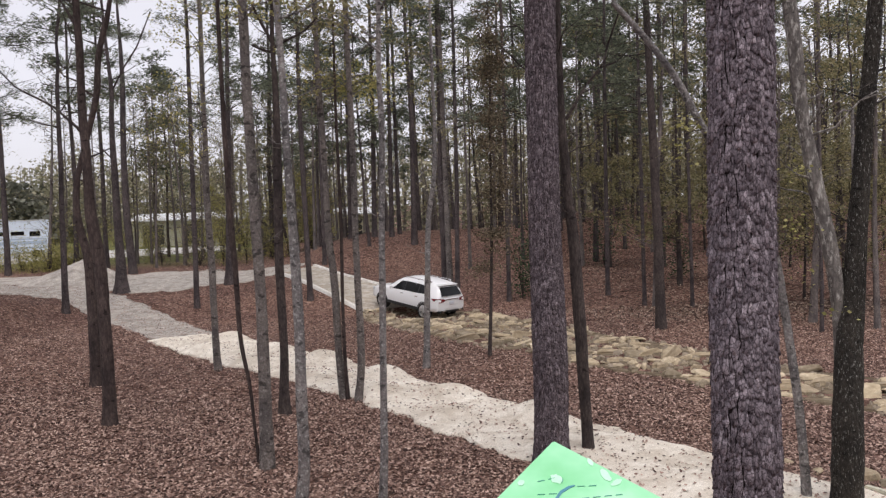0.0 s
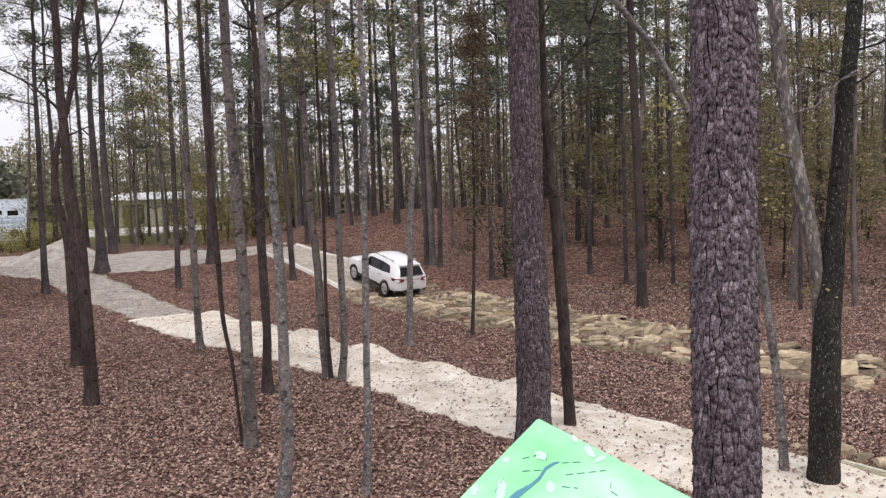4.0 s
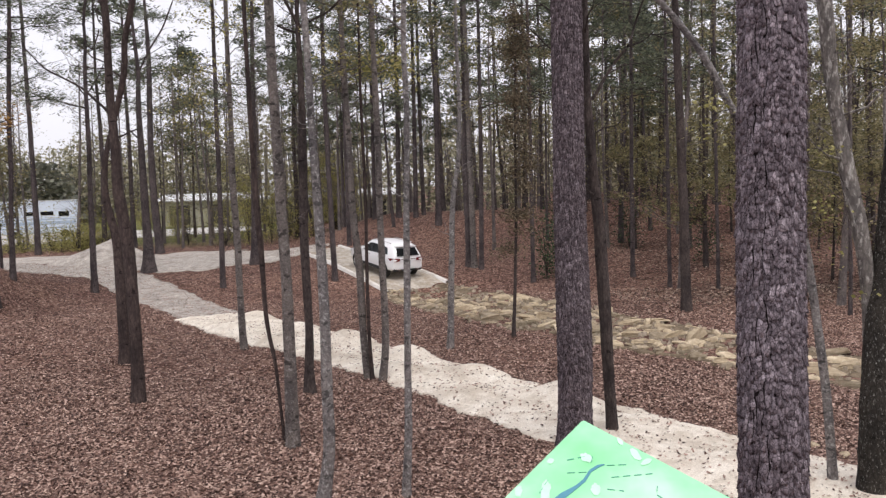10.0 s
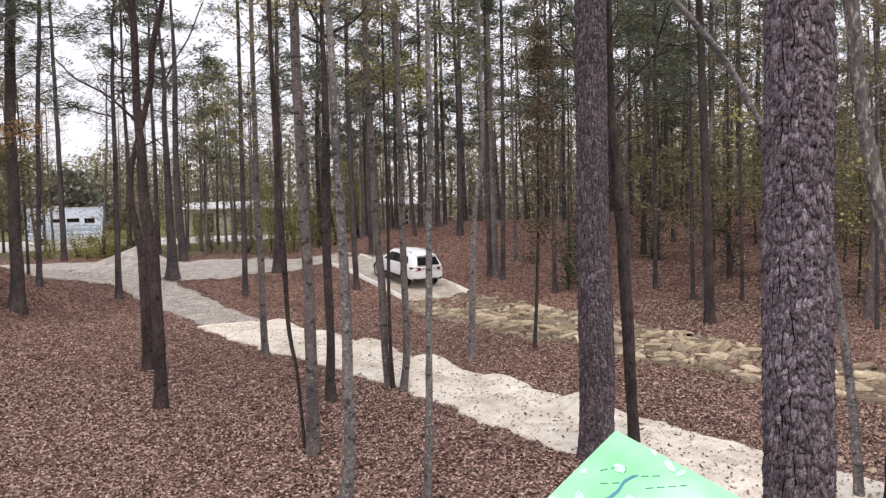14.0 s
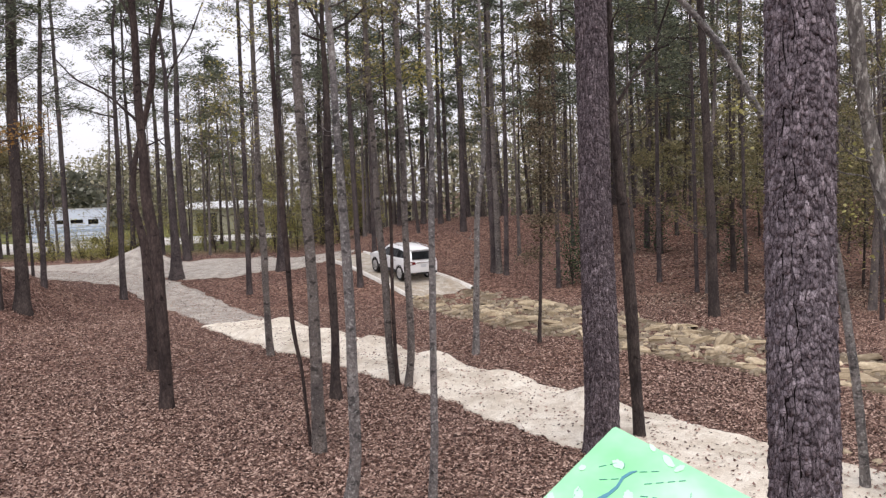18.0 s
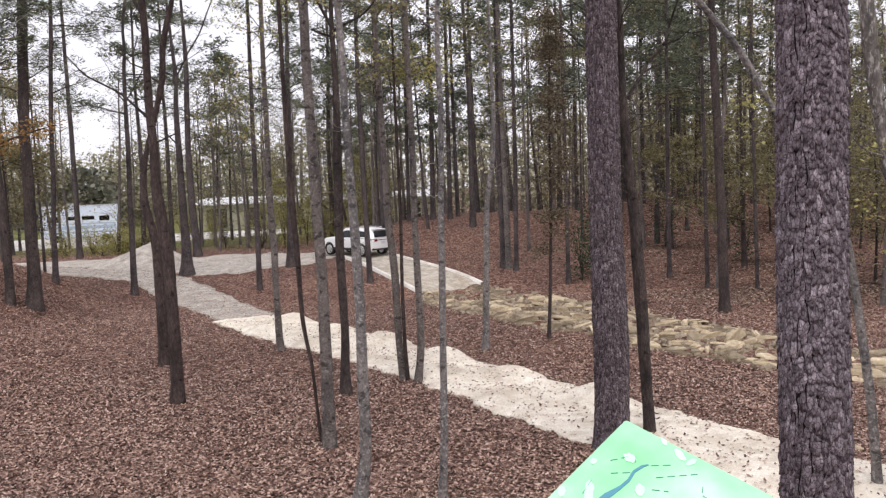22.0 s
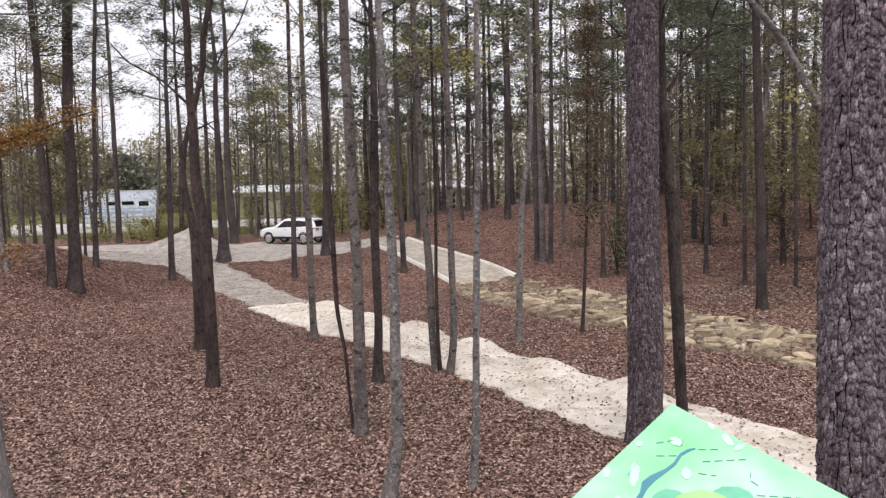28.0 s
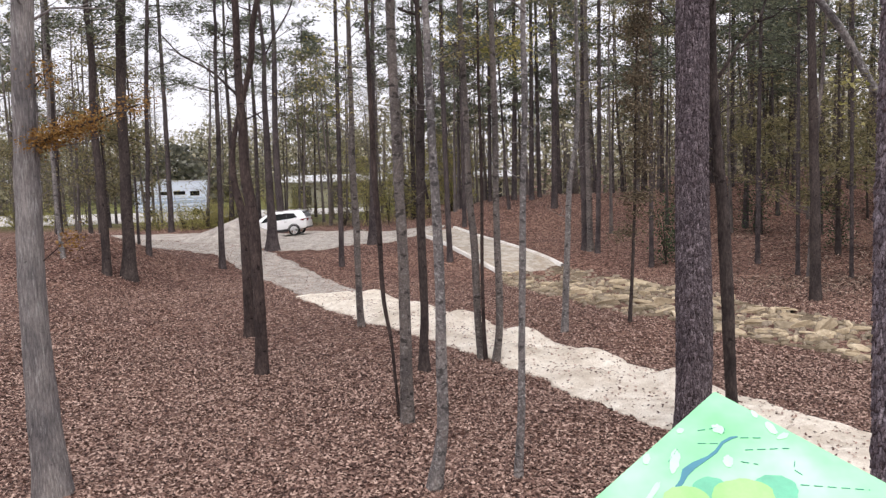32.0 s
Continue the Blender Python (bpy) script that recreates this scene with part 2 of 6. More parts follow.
OLIVE = leaves_mat("olive_autumn_leaves", [(0.0, (0.1, 0.095, 0.05)), (0.5, (0.21, 0.195, 0.1)), (1.0, (0.36, 0.31, 0.17))], 0.6, 0.45)
ORANGE = leaves_mat("orange_leaves", [(0.0, (0.14, 0.07, 0.02)), (0.5, (0.27, 0.145, 0.04)), (1.0, (0.4, 0.25, 0.08))], 0.6, 0.35)
EVERGREEN = leaves_mat("dark_evergreen_leaves", [(0.0, (0.015, 0.03, 0.018)), (0.6, (0.04, 0.075, 0.035)), (1.0, (0.08, 0.12, 0.05))], 0.45, 0.2)


def ground_mat():
    m, n, l, b = mat("leaf_littered_soil", 0.9, 0.15)
    v = coords(n, l)
    vor = n.new("ShaderNodeTexVoronoi")
    vor.inputs["Scale"].default_value = 11.0
    l.new(v, vor.inputs["Vector"])
    sep = n.new("ShaderNodeSeparateColor")
    l.new(vor.outputs["Color"], sep.inputs[0])
    c = ramp(n, l, sep.outputs[0], [(0.0, (0.045, 0.024, 0.019)), (0.35, (0.115, 0.067, 0.053)), (0.7, (0.2, 0.122, 0.098)), (1.0, (0.36, 0.25, 0.205))])
    big = noise_tex(n, l, v, 0.22, 4.0)
    c = mix(n, l, 1.0, c, ramp(n, l, big, [(0.35, (0.8, 0.74, 0.74)), (0.65, (1.15, 1.08, 1.02))]), "MULTIPLY")
    # beyond the wood: mown grass and bare earth
    x = n.new("ShaderNodeSeparateXYZ")
    l.new(v, x.inputs[0])
    far = n.new("ShaderNodeMapRange")
    far.inputs["From Min"].default_value = 66
    far.inputs["From Max"].default_value = 76
    l.new(x.outputs["Y"], far.inputs["Value"])
    left = n.new("ShaderNodeMapRange")
    left.inputs["From Min"].default_value = -12
    left.inputs["From Max"].default_value = -18
    l.new(x.outputs["X"], left.inputs["Value"])
    mul = n.new("ShaderNodeMath")
    mul.operation = "MULTIPLY"
    l.new(far.outputs[0], mul.inputs[0])
    l.new(left.outputs[0], mul.inputs[1])
    grass = ramp(n, l, noise_tex(n, l, v, 1.5, 6.0), [(0.35, (0.09, 0.1, 0.035)), (0.65, (0.19, 0.19, 0.07))])
    c = mix(n, l, mul.outputs[0], c, grass)
    l.new(c, b.inputs["Base Color"])
    h = n.new("ShaderNodeMath")
    l.new(vor.outputs["Distance"], h.inputs[0])
    l.new(noise_tex(n, l, v, 25.0, 5.0), h.inputs[1])
    bump(n, l, b, h.outputs[0], 0.8, 0.05)
    return m


def sand_mat(name, lo, hi, stain, scale=1.0, bumpy=0.4, grain=0.3, fine=34.0):
    m, n, l, b = mat(name, 0.93, 0.12)
    v = coords(n, l)
    c = ramp(n, l, noise_tex(n, l, v, 0.9 * scale, 6.0, 0.65), [(0.3, lo), (0.7, hi)])
    grit = noise_tex(n, l, v, fine, 6.0, 0.75)
    c = mix(n, l, 1.0, c, ramp(n, l, grit, [(0.3, (1 - grain, 0.99 - grain, 0.97 - grain)), (0.7, (1 + 0.53 * grain, 1 + 0.53 * grain, 1 + 0.53 * grain))]), "MULTIPLY")
    st = noise_tex(n, l, v, 0.35 * scale, 5.0, 0.7)
    c = mix(n, l, ramp(n, l, st, [(0.5, (0, 0, 0)), (0.68, (0.75, 0.75, 0.75))]), c, stain)
    l.new(c, b.inputs["Base Color"])
    bump(n, l, b, noise_tex(n, l, v, 14.0, 8.0, 0.7), bumpy, 0.05)
    return m


GROUND = ground_mat()
SAND = sand_mat("pale_packed_sand", (0.66, 0.58, 0.48), (0.92, 0.87, 0.77), (0.48, 0.415, 0.33), 1.9, 0.6)
GRAVEL = sand_mat("grey_gravel", (0.36, 0.325, 0.295), (0.68, 0.63, 0.57), (0.24, 0.21, 0.185), 2.4, 1.0, 0.6, 13.0)
CONCRETE = sand_mat("weathered_concrete", (0.3, 0.265, 0.22), (0.62, 0.57, 0.5), (0.3, 0.235, 0.165), 2.6, 0.35)
KERB = sand_mat("pale_concrete_edge", (0.66, 0.63, 0.59), (0.82, 0.8, 0.76), (0.5, 0.45, 0.38), 2.0, 0.3)
ROCK = sand_mat("yellow_sandstone", (0.25, 0.205, 0.155), (0.48, 0.41, 0.32), (0.17, 0.135, 0.095), 2.5, 0.7)
# much darker than the stones, so the gaps between them read dark
MUD = sand_mat("dark_sandy_mud", (0.11, 0.083, 0.058), (0.29, 0.232, 0.162), (0.075, 0.055, 0.04), 5.0, 0.8)


# ---- helpers for meshes ----
def mesh_object(name, verts, faces, material, parent=None, label="", smooth=False):
    me = bpy.data.meshes.new(name)
    if isinstance(verts, np.ndarray) and isinstance(faces, np.ndarray):
        k = faces.shape[1]
        me.vertices.add(len(verts))
        me.vertices.foreach_set("co", verts.astype(np.float32).ravel())
        me.loops.add(faces.size)
        me.loops.foreach_set("vertex_index", faces.astype(np.int32).ravel())
        me.polygons.add(len(faces))
        me.polygons.foreach_set("loop_start", np.arange(0, faces.size, k, dtype=np.int32))
        me.polygons.foreach_set("loop_total", np.full(len(faces), k, dtype=np.int32))
        me.update(calc_edges=True)
    else:
        me.from_pydata([tuple(v) for v in verts], [], [tuple(f) for f in faces])
        me.update()
    if smooth:
        me.shade_smooth()
    me.materials.append(material)
    ob = new(name, me)
    if parent is not None:
        ob.parent = parent
    if label:
        ob["label"] = label
    return ob


def part(name, bm, material, parent, label="", smooth=False):
    """Links a bmesh as one mesh object under a thing or a part."""
    me = bpy.data.meshes.new(name)
    bm.to_mesh(me)
    bm.free()
    if smooth:
        me.shade_smooth()
    me.materials.append(material)
    ob = new(name, me)
    if parent is not None:
        ob.parent = parent
    if label:
        ob["label"] = label
    return ob


def box(bm, cx, cy, cz, sx, sy, sz, m=None):
    t = Matrix.LocRotScale((cx, cy, cz), None, (sx, sy, sz))
    return bmesh.ops.create_cube(bm, size=1.0, matrix=(m @ t) if m is not None else t)["verts"]


def empty(name, x, y, z, rz=0.0):
    e = new(name)
    e.empty_display_size = 0.3
    e.matrix_world = pose(x, y, z, 0, 0, rz)
    return e


# ---- the lie of the land ----
def ss(a, b, x):
    t = np.clip((x - a) / (b - a), 0, 1)
    return t * t * (3 - 2 * t)


def gz(x, y):
    """Height of the ground: a bank under the viewer, a flat wooded bottom, a knoll on one side, a rise behind."""
    x, y = np.asarray(x, float), np.asarray(y, float)
    z = 3.75 * (1 - ss(1, 12.0, y))
    z = z + 1.3 * np.exp(-((x + 19) / 7) ** 2 - ((y - 24) / 12) ** 2)
    z = z + 1.05 * ss(38, 52, y) + 2.1 * ss(51, 66, y) * (1 - 0.95 * ss(69, 92, y)) * ss(-12, -2, x)
    z = z + 2.55 * ss(-15.5, -21.5, x) * np.exp(-((y - 37) / 6.5) ** 2)
    z = z + 2.2 * ss(46, 82, y) * ss(6, 22, x)
    z = z - 0.4 * np.exp(-((x + 20.8) / 2.6) ** 2 - ((y - 58) / 4) ** 2)
    z = z - 0.45 * np.exp(-((x - 0.8) / 3.0) ** 2 - ((y - 41.8) / 2.6) ** 2)
    return z


def wobble(x, y, s=1.0):
    """Small uneven swells, a few centimetres."""
    return (np.sin(x * 1.7 * s + 1.3 * np.sin(y * 0.9 * s)) * np.sin(y * 1.3 * s + 0.7) + 0.5 * np.sin(x * 3.9 * s + y * 2.7 * s)) / 1.5


axis_x = np.concatenate([-np.geomspace(900, 42, 26), np.arange(-40, 32, 0.5), np.geomspace(32, 900, 28)])
axis_y = np.concatenate([-np.geomspace(500, 12, 14), np.arange(-10, 12, 0.7), np.arange(12, 72, 0.5), np.geomspace(72, 1600, 34)])
gx, gy = np.meshgrid(axis_x, axis_y)
gh = gz(gx, gy) + 0.03 * wobble(gx, gy)
nx, ny = len(axis_x), len(axis_y)
gi = np.arange(nx * ny).reshape(ny, nx)
gf = np.stack([gi[:-1, :-1], gi[:-1, 1:], gi[1:, 1:], gi[1:, :-1]], -1).reshape(-1, 4)
ground = tagged(mesh_object("ground", np.stack([gx, gy, gh], -1).reshape(-1, 3), gf, GROUND, smooth=True),
                "woodland floor covered in brown fallen leaves", "ground", kind="structure")


def spline(points, n):
    """Points along a smooth line through the given ones (x, y, width)."""
    p = np.array(points, float)
    p = np.vstack([2 * p[0] - p[1], p, 2 * p[-1] - p[-2]])
    s = np.linspace(0, len(points) - 1 - 1e-6, n)
    i = s.astype(int)
    t = (s - i)[:, None]
    a, b, c, d = p[i], p[i + 1], p[i + 2], p[i + 3]
    return 0.5 * (2 * b + (c - a) * t + (2 * a - 5 * b + 4 * c - d) * t**2 + (3 * b - a - 3 * c + d) * t**3)


def ribbon(name, points, n, across, material, height, label, category, rag=0.12):
    """A way laid on the ground along a line, with its own surface; its sides run down into the soil."""
    c = spline(points, n)
    d = np.gradient(c[:, :2], axis=0)
    d /= np.linalg.norm(d, axis=1, keepdims=True)
    side = np.stack([d[:, 1], -d[:, 0]], 1)
    u = np.linspace(-1, 1, across)
    s = np.concatenate([[0], np.cumsum(np.linalg.norm(np.diff(c[:, :2], axis=0), axis=1))])
    half = c[:, 2] / 2
    ragged = 1 + rag * (np.sin(s * 2.1) * 0.5 + np.sin(s * 5.3 + 1) * 0.3 + np.sin(s * 11.7) * 0.2)[:, None] * np.abs(u)[None, :]
    xy = c[:, None, :2] + side[:, None, :] * (u[None, :] * half[:, None] * ragged)[..., None]
    z = gz(xy[..., 0], xy[..., 1]) + height(s[:, None], u[None, :], xy[..., 0], xy[..., 1])
    v = np.concatenate([xy, z[..., None]], -1)
    skirt_l, skirt_r = v[:, :1].copy(), v[:, -1:].copy()
    skirt_l[..., 2] -= 0.35
    skirt_r[..., 2] -= 0.35
    v = np.concatenate([skirt_l, v, skirt_r], 1)
    k = across + 2
    idx = np.arange(n * k).reshape(n, k)
    f = np.stack([idx[:-1, :-1], idx[:-1, 1:], idx[1:, 1:], idx[1:, :-1]], -1).reshape(-1, 4)
    return tagged(mesh_object(name, v.reshape(-1, 3), f, material, smooth=True), label, category, kind="structure")


def sand_height(s, u, x, y):
    edge = 0.05 + 0.07 * (1 - np.abs(u) ** 4)
    hump = np.zeros_like(x)
    # moguls set alternately on either side of the track
    for k in range(16):
        cs, cu = 2.2 + 1.75 * k, 0.5 if k % 2 else -0.62
        hump += ((0.18 if k % 2 else 0.34) + 0.08 * math.sin(k * 2.1)) * np.exp(-((s - cs) / 0.85) ** 2 - ((u - cu) / 0.42) ** 2) * (1 if k < 11 else 0.35)
    return edge + hump * (1 - 0.75 * np.abs(u) ** 8) + 0.025 * wobble(x, y, 2.3)


PATH_LINE = [(-9.2, 35.6, 3.3), (-6.2, 31.6, 3.4), (-3.4, 28.15, 3.0), (-1.08, 25.08, 2.85), (0.9, 22.2, 2.95), (2.65, 19.35, 3.1), (4.5, 16.75, 3.0), (6.4, 14.1, 3.0), (8.4, 11.3, 3.1), (11, 7.5, 3.4)]
sand_path = ribbon("path", PATH_LINE, 220, 30, SAND, sand_height, "pale sandy mogul track littered with a few leaves", "track")


def gravel_height(s, u, x, y):
    return 0.03 + 0.04 * (1 - np.abs(u) ** 4) + 0.03 * wobble(x, y, 1.7)


GRAVEL_LINE = [(-7.6, 33.6, 2.6), (-8.9, 35.4, 2.7), (-12.1, 40.1, 2.8), (-15.2, 44.3, 3.0), (-18.6, 48.0, 3.4), (-24.5, 52.3, 4.0), (-32, 55, 4.4), (-48, 58, 4.5)]
gravel_track = ribbon("track", GRAVEL_LINE, 120, 12, GRAVEL, lambda s, u, x, y: gravel_height(s, u, x, y) - 0.02, "grey gravel track between leaf-covered banks", "track")
LOOP_LINE = [(-38, 58.5, 5), (-25, 58.6, 6.5), (-19.5, 57.4, 10), (-15.5, 55.4, 14), (-12, 55.6, 11.0), (-9.4, 56.4, 6.4), (-7.6, 55.6, 3.8)]
loop_track = ribbon("track", LOOP_LINE, 90, 16, GRAVEL, gravel_height, "pale gravel turning loop at the top of the ramp", "track")


def ramp_height(s, u, x, y):
    return 0.09 - 0.12 * ss(12.8, 14.8, s) + 0.0 * x


RAMP_LINE = [(-7.1, 55.6, 2.6), (-5.6, 52.5, 2.9), (-3.65, 48.3, 3.2), (-2.0, 45.3, 3.5), (-0.6, 43.0, 3.7)]
for side in (0.49, -0.49):
    edge = spline(RAMP_LINE, 24)
    run = np.gradient(edge[:, :2], axis=0)
    run /= np.linalg.norm(run, axis=1, keepdims=True)
    kerb_line = [(a + r[1] * side * w, b - r[0] * side * w, 0.17) for (a, b, w), r in zip(edge, run)]
    ribbon("kerb", kerb_line, 60, 4, KERB, lambda s, u, x, y: 0.18 - 0.15 * ss(13.9, 14.9, s) + 0.0 * x, "pale raised concrete edge of the ramp", "kerb", 0.0)
ramp_slab = ribbon("ramp", RAMP_LINE, 60, 24, CONCRETE, ramp_height, "weathered concrete ramp with low raised edges", "ramp", 0.0)


def bed_height(s, u, x, y):
    return 0.03 - 0.04 * (1 - np.abs(u) ** 2) + 0.05 * wobble(x, y, 1.9)


BED_LINE = [(-0.7, 43.3, 3.4), (0.3, 41.2, 5.2), (1.9, 38.2, 5.6), (3.8, 34.6, 5.4), (5.8, 31.0, 4.8), (7.6, 28.1, 4.6), (9.3, 25.3, 4.0), (11.6, 22.0, 3.7), (15, 17.5, 3.6), (19, 13, 3.6)]
rock_bed = ribbon("rock_bed", BED_LINE, 160, 14, MUD, bed_height, "bed of yellow-brown sandstone slabs and dark sand", "rock garden")

# the heap of gravel at the bend
hn = 36
hu, hv = np.meshgrid(np.linspace(-1, 1, hn), np.linspace(-1, 1, hn))
hr = np.hypot(hu, hv)
hx, hy = -20.3 + np.where(hu > 0, 3.2, 4.3) * hu, 54.6 + 3.4 * hv
hz = gz(hx, hy) + 0.02 + 1.75 * np.clip(1 - hr, 0, 1) ** 1.1 + 0.05 * wobble(hx, hy, 3.0) * np.clip(1 - hr, 0, 1) - 0.3 * (hr > 1)
hi = np.arange(hn * hn).reshape(hn, hn)
hf = np.stack([hi[:-1, :-1], hi[:-1, 1:], hi[1:, 1:], hi[1:, :-1]], -1).reshape(-1, 4)
tagged(mesh_object("gravel_cone", np.stack([hx, hy, hz], -1).reshape(-1, 3), hf, GRAVEL, smooth=True), "cone-shaped heap of pale gravel beside the track", "heap")


# ---- trees ----
def tube(rows, sides, seed=0, rough=0.06, flare=0.0, cap=True):
    """A round limb through rows of (x, y, z, radius); vertices and quads."""
    rng = np.random.RandomState(seed)
    p = np.array(rows, float)
    a = np.linspace(0, 2 * np.pi, sides, endpoint=False)
    d = np.gradient(p[:, :3], axis=0)
    d /= np.linalg.norm(d, axis=1, keepdims=True) + 1e-9
    ref = np.where(np.abs(d[:, 2:3]) > 0.8, np.array([[1.0, 0, 0]]), np.array([[0, 0, 1.0]]))
    e1 = np.cross(d, ref)
    e1 /= np.linalg.norm(e1, axis=1, keepdims=True)
    e2 = np.cross(d, e1)
    r = p[:, 3][:, None] * (1 + rough * (np.sin(3 * a + 5 * rng.rand())[None] * 0.5 + rng.randn(len(p), sides) * 0.5))
    v = p[:, None, :3] + r[..., None] * (np.cos(a)[None, :, None] * e1[:, None] + np.sin(a)[None, :, None] * e2[:, None])
    n = len(p)
    i = np.arange(n * sides).reshape(n, sides)
    f = np.stack([i[:-1], np.roll(i[:-1], -1, 1), np.roll(i[1:], -1, 1), i[1:]], -1).reshape(-1, 4)
    return v.reshape(-1, 3), f


def merge(parts):
    vs, fs, o = [], [], 0
    for v, f in parts:
        vs.append(v)
        fs.append(f + o)
        o += len(v)
    return np.concatenate(vs), np.concatenate(fs)


def resample(line, step):
    """Points (x, y, z, r) along a line, about step apart, smoothed."""
    p = np.array(line, float)
    s = np.concatenate([[0], np.cumsum(np.linalg.norm(np.diff(p[:, :3], axis=0), axis=1))])
    n = max(4, int(s[-1] / step))
    t = np.linspace(0, s[-1], n)
    q = np.stack([np.interp(t, s, p[:, k]) for k in range(4)], 1)
    for _ in range(2):
        q[1:-1] = 0.25 * q[:-2] + 0.5 * q[1:-1] + 0.25 * q[2:]
    return q


def leaf_quads(centres, size, rng, long=1.0, flat=0.3):
    """One small folded leaf or spray at each centre."""
    n = len(centres)
    a = rng.uniform(0, 2 * np.pi, n)
    tilt = rng.uniform(-1, 1, n) * (1 - flat)
    d1 = np.stack([np.cos(a), np.sin(a), tilt], 1)
    d1 /= np.linalg.norm(d1, axis=1, keepdims=True)
    r = rng.randn(n, 3)
    r[:, 2] += flat * 2
    d2 = np.cross(d1, r)
    d2 /= np.linalg.norm(d2, axis=1, keepdims=True) + 1e-9
    s = size * rng.uniform(0.6, 1.4, n)[:, None]
    c = centres
    v = np.stack([c - d1 * s * 0.5 * long, c + d2 * s * 0.5, c + d1 * s * 0.5 * long, c - d2 * s * 0.5], 1)
    return v.reshape(-1, 3), np.arange(4 * n).reshape(n, 4)


def branches(rng, n, z0, z1, reach, lift, rad, sides=4, origin=None, twiggy=True):
    """Side branches round a stem, each with its twigs, and the places along them where leaves sit."""
    tubes, tips = [], []
    for k in range(n):
        f = rng.rand()
        z = z0 + (z1 - z0) * f
        ox, oy = origin(z) if origin else (0.0, 0.0)
        a = rng.uniform(0, 2 * np.pi)
        L = reach * (1.15 - 0.7 * f) * rng.uniform(0.55, 1.15)
        up = lift * rng.uniform(0.3, 1.4)
        pts = []
        for t in np.linspace(0, 1, 6):
            bend = rng.uniform(-0.06, 0.06) * L
            pts.append((ox + np.cos(a) * L * t - np.sin(a) * bend, oy + np.sin(a) * L * t + np.cos(a) * bend, z + up * L * t - 0.12 * L * t * t + rng.uniform(-0.03, 0.03) * L, rad * (1 - 0.85 * t)))
        one = [tube(pts, sides, k)]
        tips.append(np.array(pts)[2:, :3])
        for side in range(3 if twiggy else 2):
            t0 = rng.uniform(0.3, 0.85)
            q = np.array(pts[int(t0 * 5)][:3])
            a2 = a + rng.choice([-1, 1]) * rng.uniform(0.5, 1.0)
            L2 = L * rng.uniform(0.25, 0.5)
            e = [tuple(q + np.array([np.cos(a2) * L2 * t, np.sin(a2) * L2 * t, up * L2 * t * 0.8])) + (rad * 0.4 * (1 - 0.8 * t),) for t in (0, 0.5, 1)]
            one.append(tube(e, 3, k))
            tips.append(np.array(e)[1:, :3])
        tubes.append(merge(one))
    return tubes, np.concatenate(tips)


def clumps(rng, tips, per, spread, size, long=1.0, flat=0.3):
    c = np.repeat(tips, per, 0) + rng.randn(len(tips) * per, 3) * spread
    return leaf_quads(c, size, rng, long, flat)


def sprays(rng, tips, tufts, spread, per, r, size, long, flat=0.2):
    """Needles or leaves gathered in small tufts scattered round the twig ends, with gaps between."""
    c = np.repeat(tips, tufts, 0) + rng.randn(len(tips) * tufts, 3) * spread * (1, 1, 0.55)
    c = np.repeat(c, per, 0) + rng.randn(len(c) * per, 3) * r
    return leaf_quads(c, size, rng, long, flat)


LABELS = {"pine": "tall pine with thick furrowed grey-brown bark", "bigpine": "large pine trunk with plated purple-grey bark close to the viewer",
          "dark": "slender dark-barked tree among fallen leaves", "grey": "straight grey-barked tree with knots, bare low down",
          "pale": "slim pale grey tree with lichen-blotched bark", "sapling": "thin dark sapling with a curved stem", "blotched": "slim half-dead tree with pale peeling blotches of bark",
          "mossy": "dark mossy trunk with patches of pale lichen", "broad": "stout pale tree with fibrous streaked bark", "snag": "bleached dead trunk with peeling bark", "leaning": "dead pale stem leaning across behind the large pine",
          "stem": "dark brown tree with a bent leaning trunk", "leafy": "young tree hung with dry russet leaves"}
SEED = [100]


